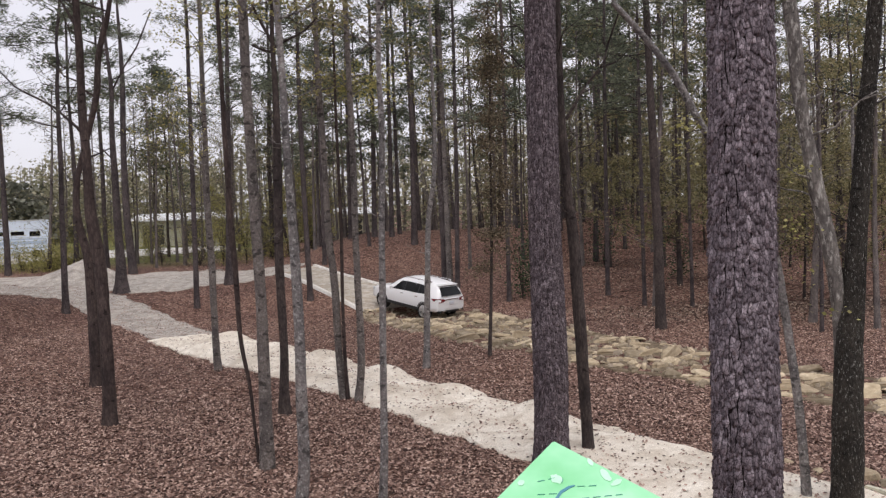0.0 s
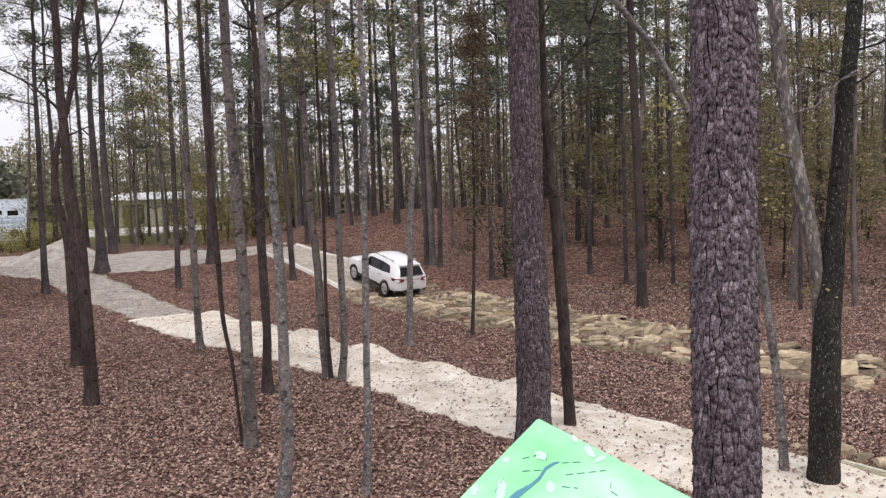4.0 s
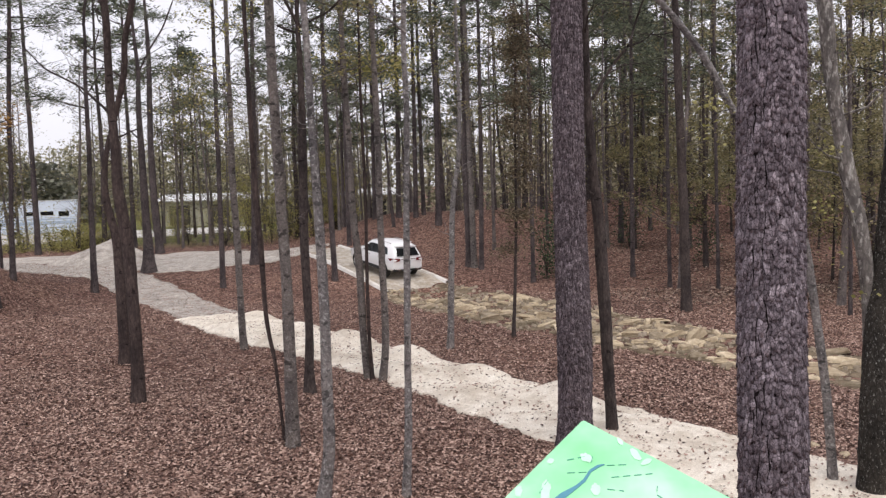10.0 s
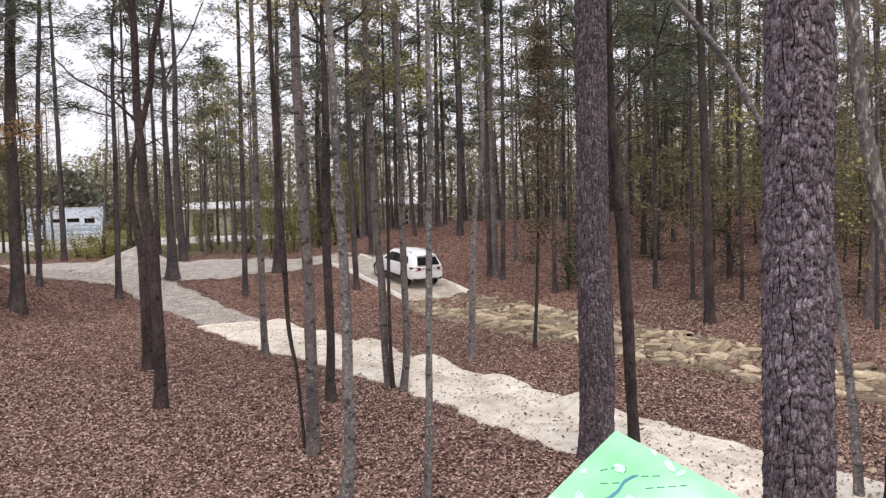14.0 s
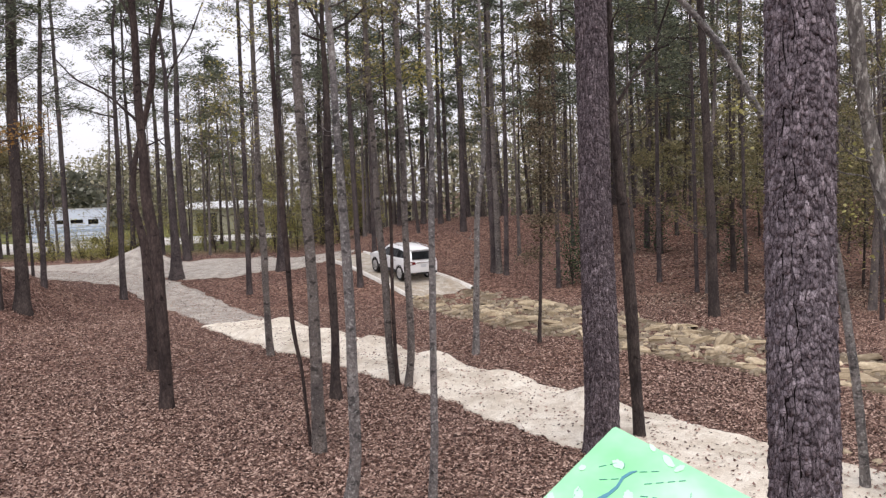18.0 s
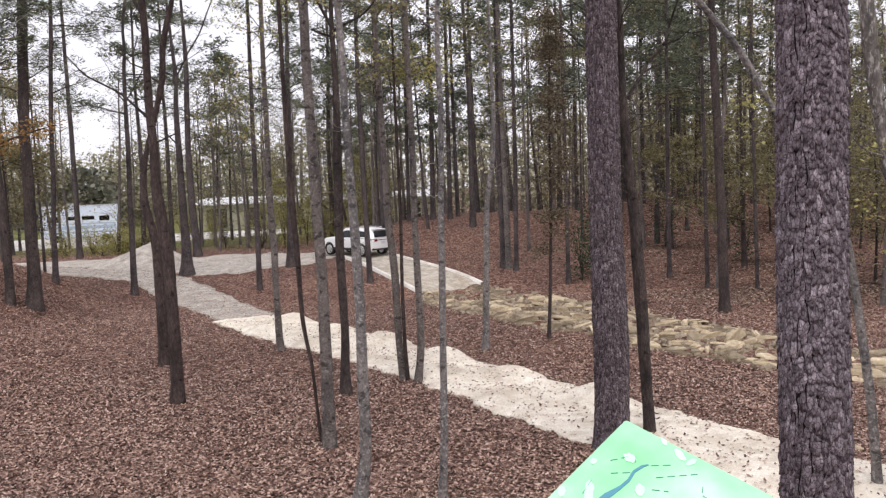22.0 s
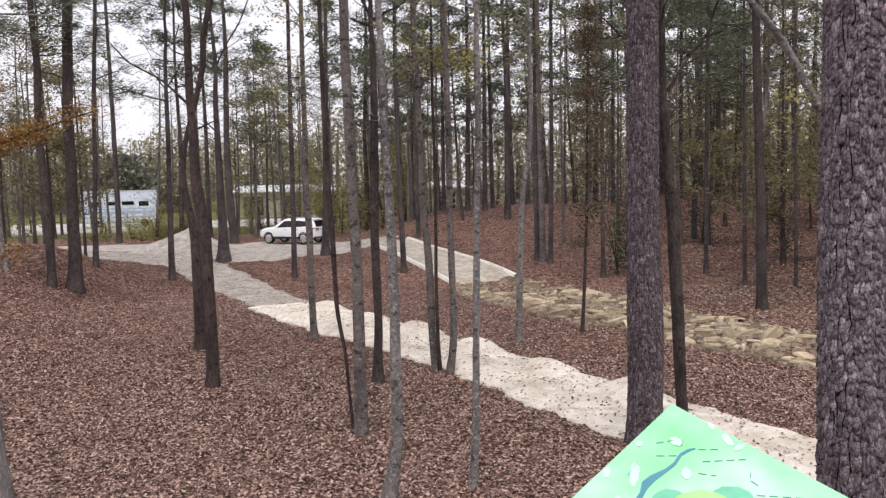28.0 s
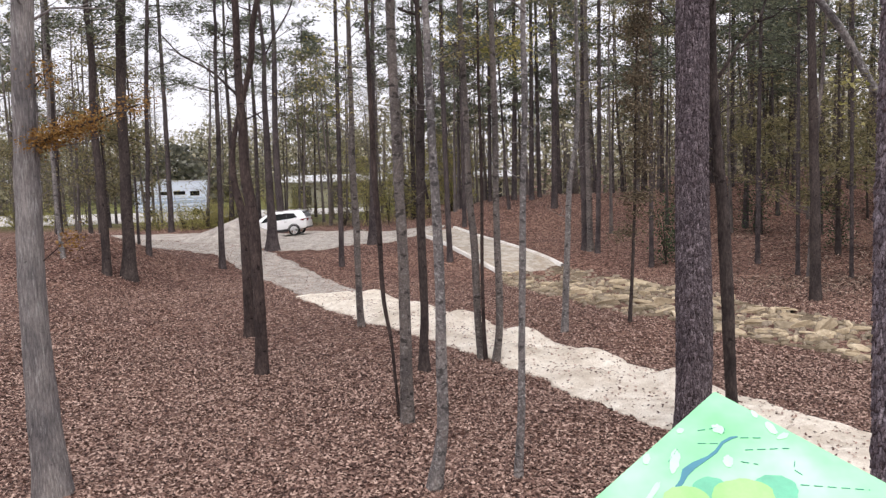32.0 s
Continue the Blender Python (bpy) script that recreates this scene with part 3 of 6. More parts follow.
def near_tree(kind, x, y, pts, flare=1.25):
    """A tree that the camera sees well: a trunk along its own line of (offset, height, thickness), limbs and a crown above."""
    SEED[0] += 1
    rng = np.random.RandomState(SEED[0])
    z = float(gz(x, y))
    t = empty("tree", x, y, z)
    tagged(t, LABELS[kind], "tree", group="trees in the wood")
    r = pts[0][2] / 2
    last, prev = pts[-1], pts[-2]
    height = last[1] + 0.8 if kind in ("snag", "leaning") else min(26, max(last[1] + 4.0, 13.0 + 30 * r + rng.uniform(0, 4)))
    slope = (last[0] - prev[0]) / max(1.0, last[1] - prev[1])
    line = [(0, 0, -0.25, r * (flare + 0.12)), (0, 0, 0.03, r * flare)]
    if pts[0][1] > 0.5:
        line.append((pts[0][0] * 0.3 / pts[0][1], 0, 0.3, r * (1 + 0.25 * (flare - 1))))
    line += [(dx, 0, h, d / 2) for dx, h, d in pts]
    dx, h = last[0], last[1] + 2.0
    while h < height:
        dx += slope + rng.uniform(-0.08, 0.08)
        line.append((dx, rng.uniform(-0.15, 0.15), h, max(0.02, last[2] / 2 * (1 - 0.8 * (h - last[1]) / (height - last[1])))))
        h += 2.0
    fine = kind in ("bigpine", "pine")
    q = resample(line, 0.25 if y < 30 else 0.4)
    q[:, 1] += 0.02 * np.sin(q[:, 2] * 1.7 + SEED[0])
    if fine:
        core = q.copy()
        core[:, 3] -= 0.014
        # this core shows between the plates as painted furrow shade
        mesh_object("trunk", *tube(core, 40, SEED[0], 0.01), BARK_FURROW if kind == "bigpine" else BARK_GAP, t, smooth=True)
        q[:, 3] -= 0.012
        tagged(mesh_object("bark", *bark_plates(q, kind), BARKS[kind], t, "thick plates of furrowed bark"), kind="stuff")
    else:
        mesh_object("trunk", *tube(q, 16, SEED[0], 0.05), BARK_DIM if kind in ("dark", "sapling") and y > 36 else BARKS[kind], t, smooth=True)
    zs, xs = q[:, 2], q[:, 0]
    origin = lambda zz: (float(np.interp(zz, zs, xs)), 0.0)
    girth = lambda zz: float(np.interp(zz, zs, q[:, 3]))
    if not fine and kind != "leafy":
        for k in range({"sapling": 5, "leaning": 4, "pale": 9, "grey": 11}.get(kind, 14)):
            zz = rng.uniform(1.2 if y > 26 else 4.5, min(height - 0.6, 13.0))
            ox, _ = origin(zz)
            a, L = rng.uniform(0, 6.28), rng.uniform(0.3, 0.8 + 0.13 * zz) * {"leaning": 0.6, "pale": 0.5, "grey": 0.6}.get(kind, 1)
            thick = min(0.3 * girth(zz), 0.006 + 0.012 * L)
            kink = rng.uniform(-0.3, 0.3, (5, 2)) * 0.4 * L
            stick = [(ox + math.cos(a) * L * u + kink[j, 0] * u, math.sin(a) * L * u + kink[j, 1] * u, zz + L * u * rng.uniform(0.2, 0.7), thick * (1 - 0.8 * u)) for j, u in enumerate((0, 0.3, 0.55, 0.8, 1.0))]
            fork = [stick[2]] + [(stick[2][0] + math.cos(a + 0.8) * L * u, stick[2][1] + math.sin(a + 0.8) * L * u, stick[2][2] + 0.5 * L * u, 0.4 * thick * (1 - u)) for u in (0.2, 0.45)]
            mesh_object("dead_twig", *merge([tube(stick, 4, k), tube(fork, 3, k)]), BARKS[kind], t)

    def hang(tb, tips, material, leaves, spray, label):
        for v2, f2 in tb:
            mesh_object("limb", v2, f2, material, t)
        tagged(mesh_object("crown", *sprays(rng, tips, *spray), leaves, t, label), kind="stuff")
    if kind in ("pine", "bigpine", "dark", "stem"):
        lo = max(11.0 if y < 30 else 7.5, height * 0.45)
        tb, tips = branches(rng, 16, lo, height, 2.8, 0.25, 0.03, 4, origin)
        hang(tb, tips, BARK_DARK, NEEDLES, (6, 0.32, 6, 0.08, 0.034, 7.0), "sparse dark green pine needles")
    elif kind == "leafy":
        tb, tips = branches(rng, 44, 2.1, height * 0.85, 0.55, 0.5, 0.012, 4, origin)
        hang(tb, tips, BARK_DARK, RUSSET, (8, 0.24, 3, 0.07, 0.055, 1.4), "dry russet leaves")
    elif kind not in ("snag", "leaning"):
        lo = 6.5 if kind == "mossy" else max(7.8 if y < 26 else 4.5, height * 0.36)
        tb, tips = branches(rng, 7 if kind == "sapling" else 14, lo, height, 2.0, 0.6, 0.012 if kind == "sapling" else 0.022, 4, origin)
        hang(tb, tips, BARKS[kind], {"pale": OLIVE, "mossy": GREENISH, "grey": GREENISH}.get(kind, OLIVE), (5, 0.28, 4, 0.06, 0.05, 1.5), "thin scatter of leaves turning brown")
    return t


def limb(tree, pts, material=None):
    """One stout side limb along its own line of (offset, height, thickness), with a few twigs."""
    rng = np.random.RandomState(int(pts[0][1] * 100))
    q = resample([(dx, 0.12 * k * (-1) ** k * 0.5, h, d / 2) for k, (dx, h, d) in enumerate(pts)], 0.15)
    bits = [tube(q, 7, 3, 0.08)]
    for k in range(6):
        o = q[rng.randint(len(q) // 4, len(q))]
        L, a = rng.uniform(0.3, 0.9), rng.uniform(0, 6.28)
        bits.append(tube([(o[0] + math.cos(a) * L * u, o[1] + math.sin(a) * L * u, o[2] + L * u * rng.uniform(0.2, 0.6), 0.35 * o[3] * (1 - 0.8 * u)) for u in (0, 0.4, 0.75, 1)], 4, k))
    mesh_object("limb", *merge(bits), material or BARK_DARK, tree, smooth=True)


def bark_plates(q, kind):
    """Scales of pine bark: crooked columns of shingle-like flakes, dark furrows between, each lifted at its ragged lower edge."""
    R = q[4, 3]
    big = kind == "bigpine"
    w, h0, h1, thick = (0.048, 0.05, 0.19, 0.023) if big else (0.036, 0.05, 0.2, 0.018)
    top = 8.0 if big else 10.5
    cols = int(round(2 * np.pi * R / w))
    rng = np.random.RandomState(5 if big else 7)
    ph = rng.uniform(0, 6.28, (cols, 4))
    shift = rng.uniform(-0.3, 0.3, cols)

    def edge(c, z):
        p = ph[c % cols]
        return c + shift[c % cols] + 0.3 * math.sin(z * 5.1 + p[0]) + 0.22 * math.sin(z * 13.7 + p[1]) + 0.1 * math.sin(z * 37 + p[2])
    verts, tris = [], []
    split = np.where(rng.rand(cols) < 0.5, rng.uniform(0.08, 0.17, cols), rng.uniform(0.0, 0.07, cols))
    furrow = lambda c, z: split[c % cols] * (0.5 + 0.75 * math.sin(z * 9.3 + ph[c % cols, 3]))
    for c in range(cols):
        z = q[0, 2] + rng.uniform(0, 0.1)
        while z < top:
            h = h0 + (h1 - h0) * rng.rand() ** 1.3
            zb, zt = z, z + h
            zm = zb + h * rng.uniform(0.4, 0.65)
            j = lambda a: rng.uniform(-a, a)
            l = [edge(c, a) + furrow(c, a) + j(0.09) for a in (zb, zm, zt)]
            r = [edge(c + 1, a) - furrow(c + 1, a) + j(0.09) for a in (zb, zm, zt)]
            wide = max(0.15, r[0] - l[0])
            tip, hang = rng.uniform(0.2, 0.8), min(h, 0.08) * rng.uniform(0.1, 0.45)
            out = [(l[0], zb + hang * rng.uniform(0.2, 1.2)), (l[0] + tip * 0.55 * wide, zb - hang * rng.uniform(-0.2, 0.7)), (l[0] + tip * wide, zb - hang), (r[0] - (1 - tip) * 0.5 * wide, zb - hang * rng.uniform(-0.3, 0.6)),
                   (r[0], zb + hang * rng.uniform(0.2, 1.2)), (r[1], zm), (r[2], zt + 0.008), (l[2], zt + 0.012), (l[1], zm)]
            lift = thick * rng.uniform(0.45, 1.2)
            fall = lift * rng.uniform(0.55, 0.95)
            lean = rng.uniform(-0.014, 0.014)
            o, n = len(verts), len(out)
            for ring in (0, 1):
                for u, zz in out:
                    side = u - (l[1] + r[1]) / 2
                    rad = (lift - fall * (zz - zb) / h + lean * side + rng.uniform(-0.003, 0.003)) if ring else -0.012
                    verts.append((u / cols * 2 * np.pi, zz, rad))
            verts.append(((l[1] + r[1]) / 2 / cols * 2 * np.pi, zm, lift - fall * (zm - zb) / h + rng.uniform(-0.003, 0.001)))
            for m in range(n):
                a, b = o + m, o + (m + 1) % n
                tris += [(a, b, b + n), (a, b + n, a + n), (a + n, b + n, o + 2 * n)]
            z += h
    p = np.array(verts)
    cx, cy, cr = (np.interp(p[:, 1], q[:, 2], q[:, k]) for k in (0, 1, 3))
    rad = cr + p[:, 2]
    return np.stack([cx + rad * np.cos(p[:, 0]), cy + rad * np.sin(p[:, 0]), p[:, 1]], 1), np.array(tris)


BENT = near_tree("stem", -7.52, 21.30, [(0.02, 0.5, 0.334), (0.04, 1.82, 0.304), (0.03, 2.55, 0.289), (0.01, 3.28, 0.303), (-0.01, 4.0, 0.316), (-0.1, 4.73, 0.301), (-0.2, 5.45, 0.272), (-0.18, 6.16, 0.228), (-0.19, 6.87, 0.228), (-0.25, 7.58, 0.199), (-0.24, 8.56, 0.191), (-0.21, 9.54, 0.184), (-0.24, 10.37, 0.169)])
near_tree("stem", -9.41, 25.66, [(0.02, 0.3, 0.332), (0.04, 1.71, 0.313), (0.02, 2.76, 0.295), (-0.01, 3.98, 0.277), (-0.15, 4.51, 0.242), (-0.26, 5.03, 0.207), (-0.25, 5.72, 0.172), (-0.19, 6.4, 0.163), (0.03, 7.08, 0.172), (0.27, 7.92, 0.171), (0.49, 8.59, 0.188), (0.58, 9.26, 0.188), (0.56, 9.68, 0.17), (0.73, 10.35, 0.187), (1.0, 11.26, 0.136)])
SLIM = near_tree("dark", -16.87, 42.50, [(0.03, 0.43, 0.346), (0.04, 2.31, 0.287), (0.07, 3.75, 0.258), (0.14, 6.6, 0.228), (0.18, 8.02, 0.228), (0.19, 9.43, 0.199), (0.19, 10.83, 0.184), (0.22, 11.67, 0.17), (0.4, 12.28, 0.155), (0.24, 13.34, 0.141), (0.55, 14.99, 0.141)])
EDGE_TREE = near_tree("dark", -16.10, 48.55, [(0.04, 0.62, 0.656), (0.04, 1.78, 0.524), (-0.01, 3.09, 0.458), (-0.01, 4.72, 0.424), (-0.04, 6.35, 0.391), (-0.04, 7.97, 0.325), (-0.07, 9.58, 0.292), (0.08, 11.5, 0.226), (-0.06, 12.94, 0.193), (-0.17, 14.69, 0.161)], 1.6)
near_tree("dark", -19.93, 62.80, [(-0.03, 0.89, 0.593), (-0.18, 2.6, 0.55), (-0.26, 5.55, 0.506), (-0.23, 8.91, 0.42), (-0.06, 13.06, 0.376)])
near_tree("dark", -17.56, 33.74, [(0.08, 0.73, 0.549), (0.1, 2.34, 0.479), (0.12, 3.48, 0.455), (0.13, 5.75, 0.408), (0.18, 8.0, 0.406), (0.32, 10.22, 0.404), (0.46, 12.42, 0.38)], 1.5)
near_tree("dark", -18.80, 38.22, [(0.03, 0.73, 0.259), (0.12, 2.8, 0.206), (0.28, 5.36, 0.205), (0.36, 7.9, 0.192), (0.57, 10.42, 0.178), (0.72, 12.91, 0.152)])
near_tree("grey", -6.33, 28.27, [(-0.03, 0.58, 0.24), (-0.03, 1.55, 0.22), (-0.04, 2.51, 0.22), (-0.03, 3.47, 0.229), (-0.07, 4.43, 0.228), (-0.09, 5.57, 0.218), (-0.07, 6.89, 0.189), (-0.06, 8.2, 0.17), (-0.05, 10.43, 0.15), (-0.03, 11.91, 0.14)])
near_tree("sapling", -3.20, 17.78, [(-0.04, 0.52, 0.067), (-0.08, 1.14, 0.067), (-0.11, 1.76, 0.079), (-0.16, 2.0, 0.085), (-0.25, 2.37, 0.091), (-0.29, 2.86, 0.096), (-0.3, 3.59, 0.108), (-0.31, 4.31, 0.126), (-0.35, 4.75, 0.132), (-0.38, 5.99, 0.113), (-0.41, 7.17, 0.101), (-0.41, 8.34, 0.088), (-0.42, 9.5, 0.082)])
near_tree("dark", -10.35, 50.14, [(0.04, 0.68, 0.474), (0.11, 2.71, 0.371), (0.36, 9.39, 0.301)], 1.5)
near_tree("grey", -2.97, 17.45, [(0.01, 0.61, 0.298), (0.01, 1.21, 0.268), (0.02, 1.81, 0.249), (0.01, 2.41, 0.243), (0.03, 3.01, 0.236), (0.02, 3.61, 0.224), (0.02, 4.2, 0.223), (-0.02, 4.79, 0.217), (-0.04, 5.96, 0.216), (-0.06, 7.12, 0.203), (-0.08, 8.27, 0.197), (-0.08, 9.4, 0.19)], 1.1)
DARK_NEAR = near_tree("dark", -3.24, 22.03, [(-0.01, 0.4, 0.27), (0.01, 0.85, 0.24), (0.05, 1.61, 0.217), (0.04, 2.36, 0.224), (0.03, 3.11, 0.231), (0.02, 3.86, 0.23), (0.03, 4.6, 0.237), (0.07, 6.08, 0.236), (0.12, 7.54, 0.183), (0.11, 8.99, 0.139), (0.08, 9.71, 0.117), (0.12, 10.42, 0.102)], 1.45)
near_tree("pale", -1.92, 13.69, [(0.1, 0.46, 0.21), (0.19, 1.0, 0.199), (0.2, 1.58, 0.194), (0.19, 2.07, 0.189), (0.2, 2.55, 0.179), (0.21, 3.12, 0.168), (0.2, 4.06, 0.167), (0.18, 4.62, 0.158), (0.16, 5.35, 0.138), (0.13, 6.27, 0.124), (0.12, 7.17, 0.114), (0.09, 8.06, 0.109)], 1.5)
near_tree("grey", -1.80, 23.39, [(-0.05, 0.36, 0.191), (-0.09, 1.32, 0.206), (-0.1, 2.12, 0.214), (-0.11, 2.92, 0.213), (-0.16, 3.71, 0.205), (-0.25, 4.51, 0.196), (-0.26, 6.07, 0.164), (-0.3, 7.63, 0.164), (-0.35, 9.17, 0.132), (-0.35, 10.69, 0.108)])
near_tree("sapling", -1.67, 23.31, [(-0.03, 0.53, 0.111), (-0.05, 1.33, 0.103), (-0.05, 2.92, 0.094), (-0.01, 4.5, 0.094), (-0.01, 6.06, 0.086), (-0.03, 7.6, 0.078)])
near_tree("grey", -1.39, 23.06, [(0.12, 0.65, 0.204), (0.15, 1.36, 0.211), (0.15, 2.15, 0.195), (0.12, 2.93, 0.187), (0.12, 3.71, 0.186), (0.11, 4.49, 0.178), (0.13, 6.03, 0.177), (0.12, 7.56, 0.169), (0.1, 9.08, 0.145), (0.09, 10.58, 0.137)])
near_tree("pale", -0.51, 14.32, [(0.03, 0.4, 0.142), (0.07, 0.9, 0.142), (0.09, 1.5, 0.132), (0.1, 2.09, 0.122), (0.12, 2.88, 0.116), (0.15, 3.85, 0.121), (0.17, 4.82, 0.106), (0.21, 5.78, 0.096), (0.25, 6.72, 0.1), (0.22, 7.67, 0.085), (0.26, 8.6, 0.085)])
near_tree("blotched", 0.62, 27.38, [(0.04, 0.52, 0.223), (0.07, 1.46, 0.213), (0.12, 2.39, 0.203), (0.16, 3.31, 0.184), (0.19, 4.23, 0.184), (0.26, 5.15, 0.165), (0.46, 6.05, 0.146), (0.51, 6.96, 0.137), (0.55, 8.05, 0.118), (0.52, 8.95, 0.109)])
near_tree("pine", 2.88, 16.76, [(0.01, 0.71, 0.673), (0.03, 1.75, 0.705), (0.01, 2.9, 0.69), (-0.0, 4.03, 0.653), (-0.02, 5.16, 0.628), (-0.01, 6.82, 0.612), (-0.0, 9.01, 0.618)])
PINE_SIDE = near_tree("dark", 3.79, 17.39, [(-0.04, 0.75, 0.236), (-0.09, 1.71, 0.241), (-0.12, 2.54, 0.258), (-0.16, 3.37, 0.257), (-0.21, 4.54, 0.245), (-0.31, 5.36, 0.197), (-0.37, 6.29, 0.185), (-0.42, 7.09, 0.179), (-0.43, 8.23, 0.161), (-0.44, 9.13, 0.137)])
near_tree("bigpine", 3.31, 8.0, [(0.01, 1.41, 0.64), (-0.0, 2.74, 0.632), (-0.0, 4.35, 0.618), (-0.0, 5.4, 0.612), (-0.0, 5.92, 0.61)], 1.05)
near_tree("mossy", 7.27, 13.50, [(0.01, 0.96, 0.513), (0.03, 1.92, 0.473), (0.07, 2.88, 0.433), (0.16, 3.82, 0.357), (0.2, 4.76, 0.318), (0.29, 5.69, 0.28), (0.37, 6.61, 0.26), (0.47, 7.53, 0.25), (0.53, 8.44, 0.24)], 1.05)
SNAG = near_tree("snag", 7.32, 13.60, [(-0.01, 1.9, 0.286), (-0.08, 3.34, 0.227), (-0.17, 4.01, 0.245), (-0.28, 4.58, 0.263), (-0.43, 5.24, 0.263), (-0.52, 5.81, 0.243), (-0.65, 6.46, 0.205), (-0.76, 7.11, 0.223), (-0.81, 7.75, 0.241), (-0.9, 8.49, 0.222)])
PALE_NEAR = near_tree("broad", -8.34, 12.99, [(-0.0, 0.41, 0.591), (-0.09, 1.2, 0.531), (-0.11, 1.97, 0.49), (-0.12, 2.74, 0.45), (-0.11, 3.49, 0.428), (-0.09, 4.43, 0.425), (-0.08, 5.35, 0.404), (-0.04, 6.25, 0.383), (0.02, 7.15, 0.362)], 1.15)
near_tree("dark", -18.13, 33.02, [(0.03, 0.66, 0.35), (-0.0, 1.83, 0.326), (0.01, 3.22, 0.324), (-0.08, 4.83, 0.3), (-0.19, 6.21, 0.253), (-0.03, 8.45, 0.274), (-0.13, 10.68, 0.226)])
near_tree("dark", -24.33, 40.00, [(-0.01, 0.92, 0.34), (0.0, 3.17, 0.31), (0.01, 5.96, 0.335), (-0.1, 8.71, 0.389), (0.02, 11.41, 0.386)])
near_tree("dark", -5.0, 44.65, [(-0.01, 0.6, 0.312), (-0.09, 4.57, 0.273), (-0.17, 10.49, 0.222), (-0.1, 14.85, 0.185)])
LEANING = near_tree("leaning", 6.87, 14.03, [(-0.05, 0.6, 0.155), (-0.16, 1.82, 0.15), (-0.35, 3.31, 0.14), (-0.52, 4.39, 0.135), (-1.12, 5.57, 0.13), (-1.85, 6.68, 0.125), (-2.11, 7.3, 0.12), (-2.72, 8.07, 0.105), (-3.24, 8.63, 0.09)])
near_tree("dark", -10.71, 43.7, [(0.01, 0.6, 0.288), (0.08, 6.22, 0.239), (0.19, 14.82, 0.171)])
near_tree("dark", 10.33, 33.5, [(-0.01, 0.6, 0.416), (-0.05, 3.74, 0.373), (-0.17, 7.1, 0.335), (-0.34, 12.59, 0.272)])
near_tree("dark", 11.67, 40.41, [(-0.0, 0.6, 0.2), (-0.04, 6.04, 0.167), (-0.1, 14.0, 0.123)])
near_tree("dark", 2.3, 47.19, [(-0.0, 0.6, 0.408), (-0.04, 5.7, 0.344), (0.02, 14.99, 0.24)])
near_tree("dark", 2.9, 46.25, [(0.02, 0.6, 0.272), (0.15, 5.77, 0.229), (0.22, 14.88, 0.161)])
near_tree("dark", 5.34, 42.85, [(0.0, 0.6, 0.232), (0.01, 6.05, 0.193), (0.01, 14.49, 0.14)])
near_tree("dark", -2.14, 63.68, [(0.01, 0.6, 0.408), (0.18, 8.13, 0.317), (0.23, 16.45, 0.223)])
near_tree("dark", -0.85, 63.51, [(0.01, 0.6, 0.376), (0.12, 8.1, 0.292), (0.2, 16.4, 0.206)])
near_tree("dark", -0.26, 64.76, [(-0.0, 0.6, 0.312), (-0.06, 8.1, 0.243), (-0.06, 16.56, 0.17)])
near_tree("dark", 10.54, 43.14, [(0.0, 0.6, 0.24), (0.01, 5.89, 0.201), (0.11, 14.38, 0.145)])
near_tree("sapling", 13.72, 39.46, [(-0.01, 0.6, 0.176), (-0.09, 6.03, 0.147), (-0.16, 13.81, 0.109)])
near_tree("pale", -19.96, 32.92, [(-0.05, 0.6, 0.184), (-0.13, 1.72, 0.175), (-0.19, 4.88, 0.159), (-0.12, 10.58, 0.13)])
near_tree("dark", -4.04, 64.65, [(0.01, 0.6, 0.312), (0.11, 8.39, 0.24), (0.18, 16.83, 0.168)])
near_tree("dark", -29.29, 63.64, [(0.0, 0.6, 0.448), (0.02, 8.51, 0.343), (-0.06, 18.92, 0.215)])
near_tree("grey", 2.55, 46.87, [(-0.01, 0.6, 0.352), (-0.08, 6.04, 0.294), (-0.14, 13.57, 0.221)])
near_tree("leafy", 2.88, 29.04, [(0.03, 0.5, 0.13), (0.07, 1.04, 0.12), (0.12, 2.2, 0.11), (0.2, 4.2, 0.1), (0.25, 8.0, 0.07)])
near_tree("dark", -5.28, 56.47, [(0.0, 0.6, 0.304), (0.0, 7.17, 0.244), (-0.06, 16.42, 0.167)])
limb(BENT, [(-0.28, 7.37, 0.085), (-0.67, 7.76, 0.064), (-0.98, 8.03, 0.057), (-1.73, 8.45, 0.043), (-2.35, 9.02, 0.028)])
limb(BENT, [(-0.21, 9.82, 0.099), (-0.34, 10.1, 0.071), (-0.54, 10.39, 0.056), (-0.68, 10.74, 0.042)])
limb(BENT, [(-0.23, 6.7, 0.057), (0.09, 6.79, 0.043), (0.43, 6.99, 0.028)])
limb(EDGE_TREE, [(0.15, 11.5, 0.105), (0.77, 12.59, 0.094), (1.55, 13.83, 0.084), (2.47, 15.69, 0.062)])
limb(EDGE_TREE, [(-0.09, 7.58, 0.105), (-0.43, 7.92, 0.085), (-0.89, 8.39, 0.063)])
limb(DARK_NEAR, [(0.09, 9.64, 0.102), (-0.04, 9.9, 0.087), (-0.23, 10.24, 0.073), (-0.36, 10.58, 0.058)])
limb(DARK_NEAR, [(0.08, 9.39, 0.073), (-0.24, 9.46, 0.058), (-0.45, 9.61, 0.044)])
limb(DARK_NEAR, [(0.13, 9.53, 0.073), (0.46, 9.69, 0.066), (0.9, 9.9, 0.051), (1.28, 10.23, 0.044)])
limb(DARK_NEAR, [(0.23, 4.62, 0.074), (0.16, 5.01, 0.059), (0.09, 5.34, 0.044)])
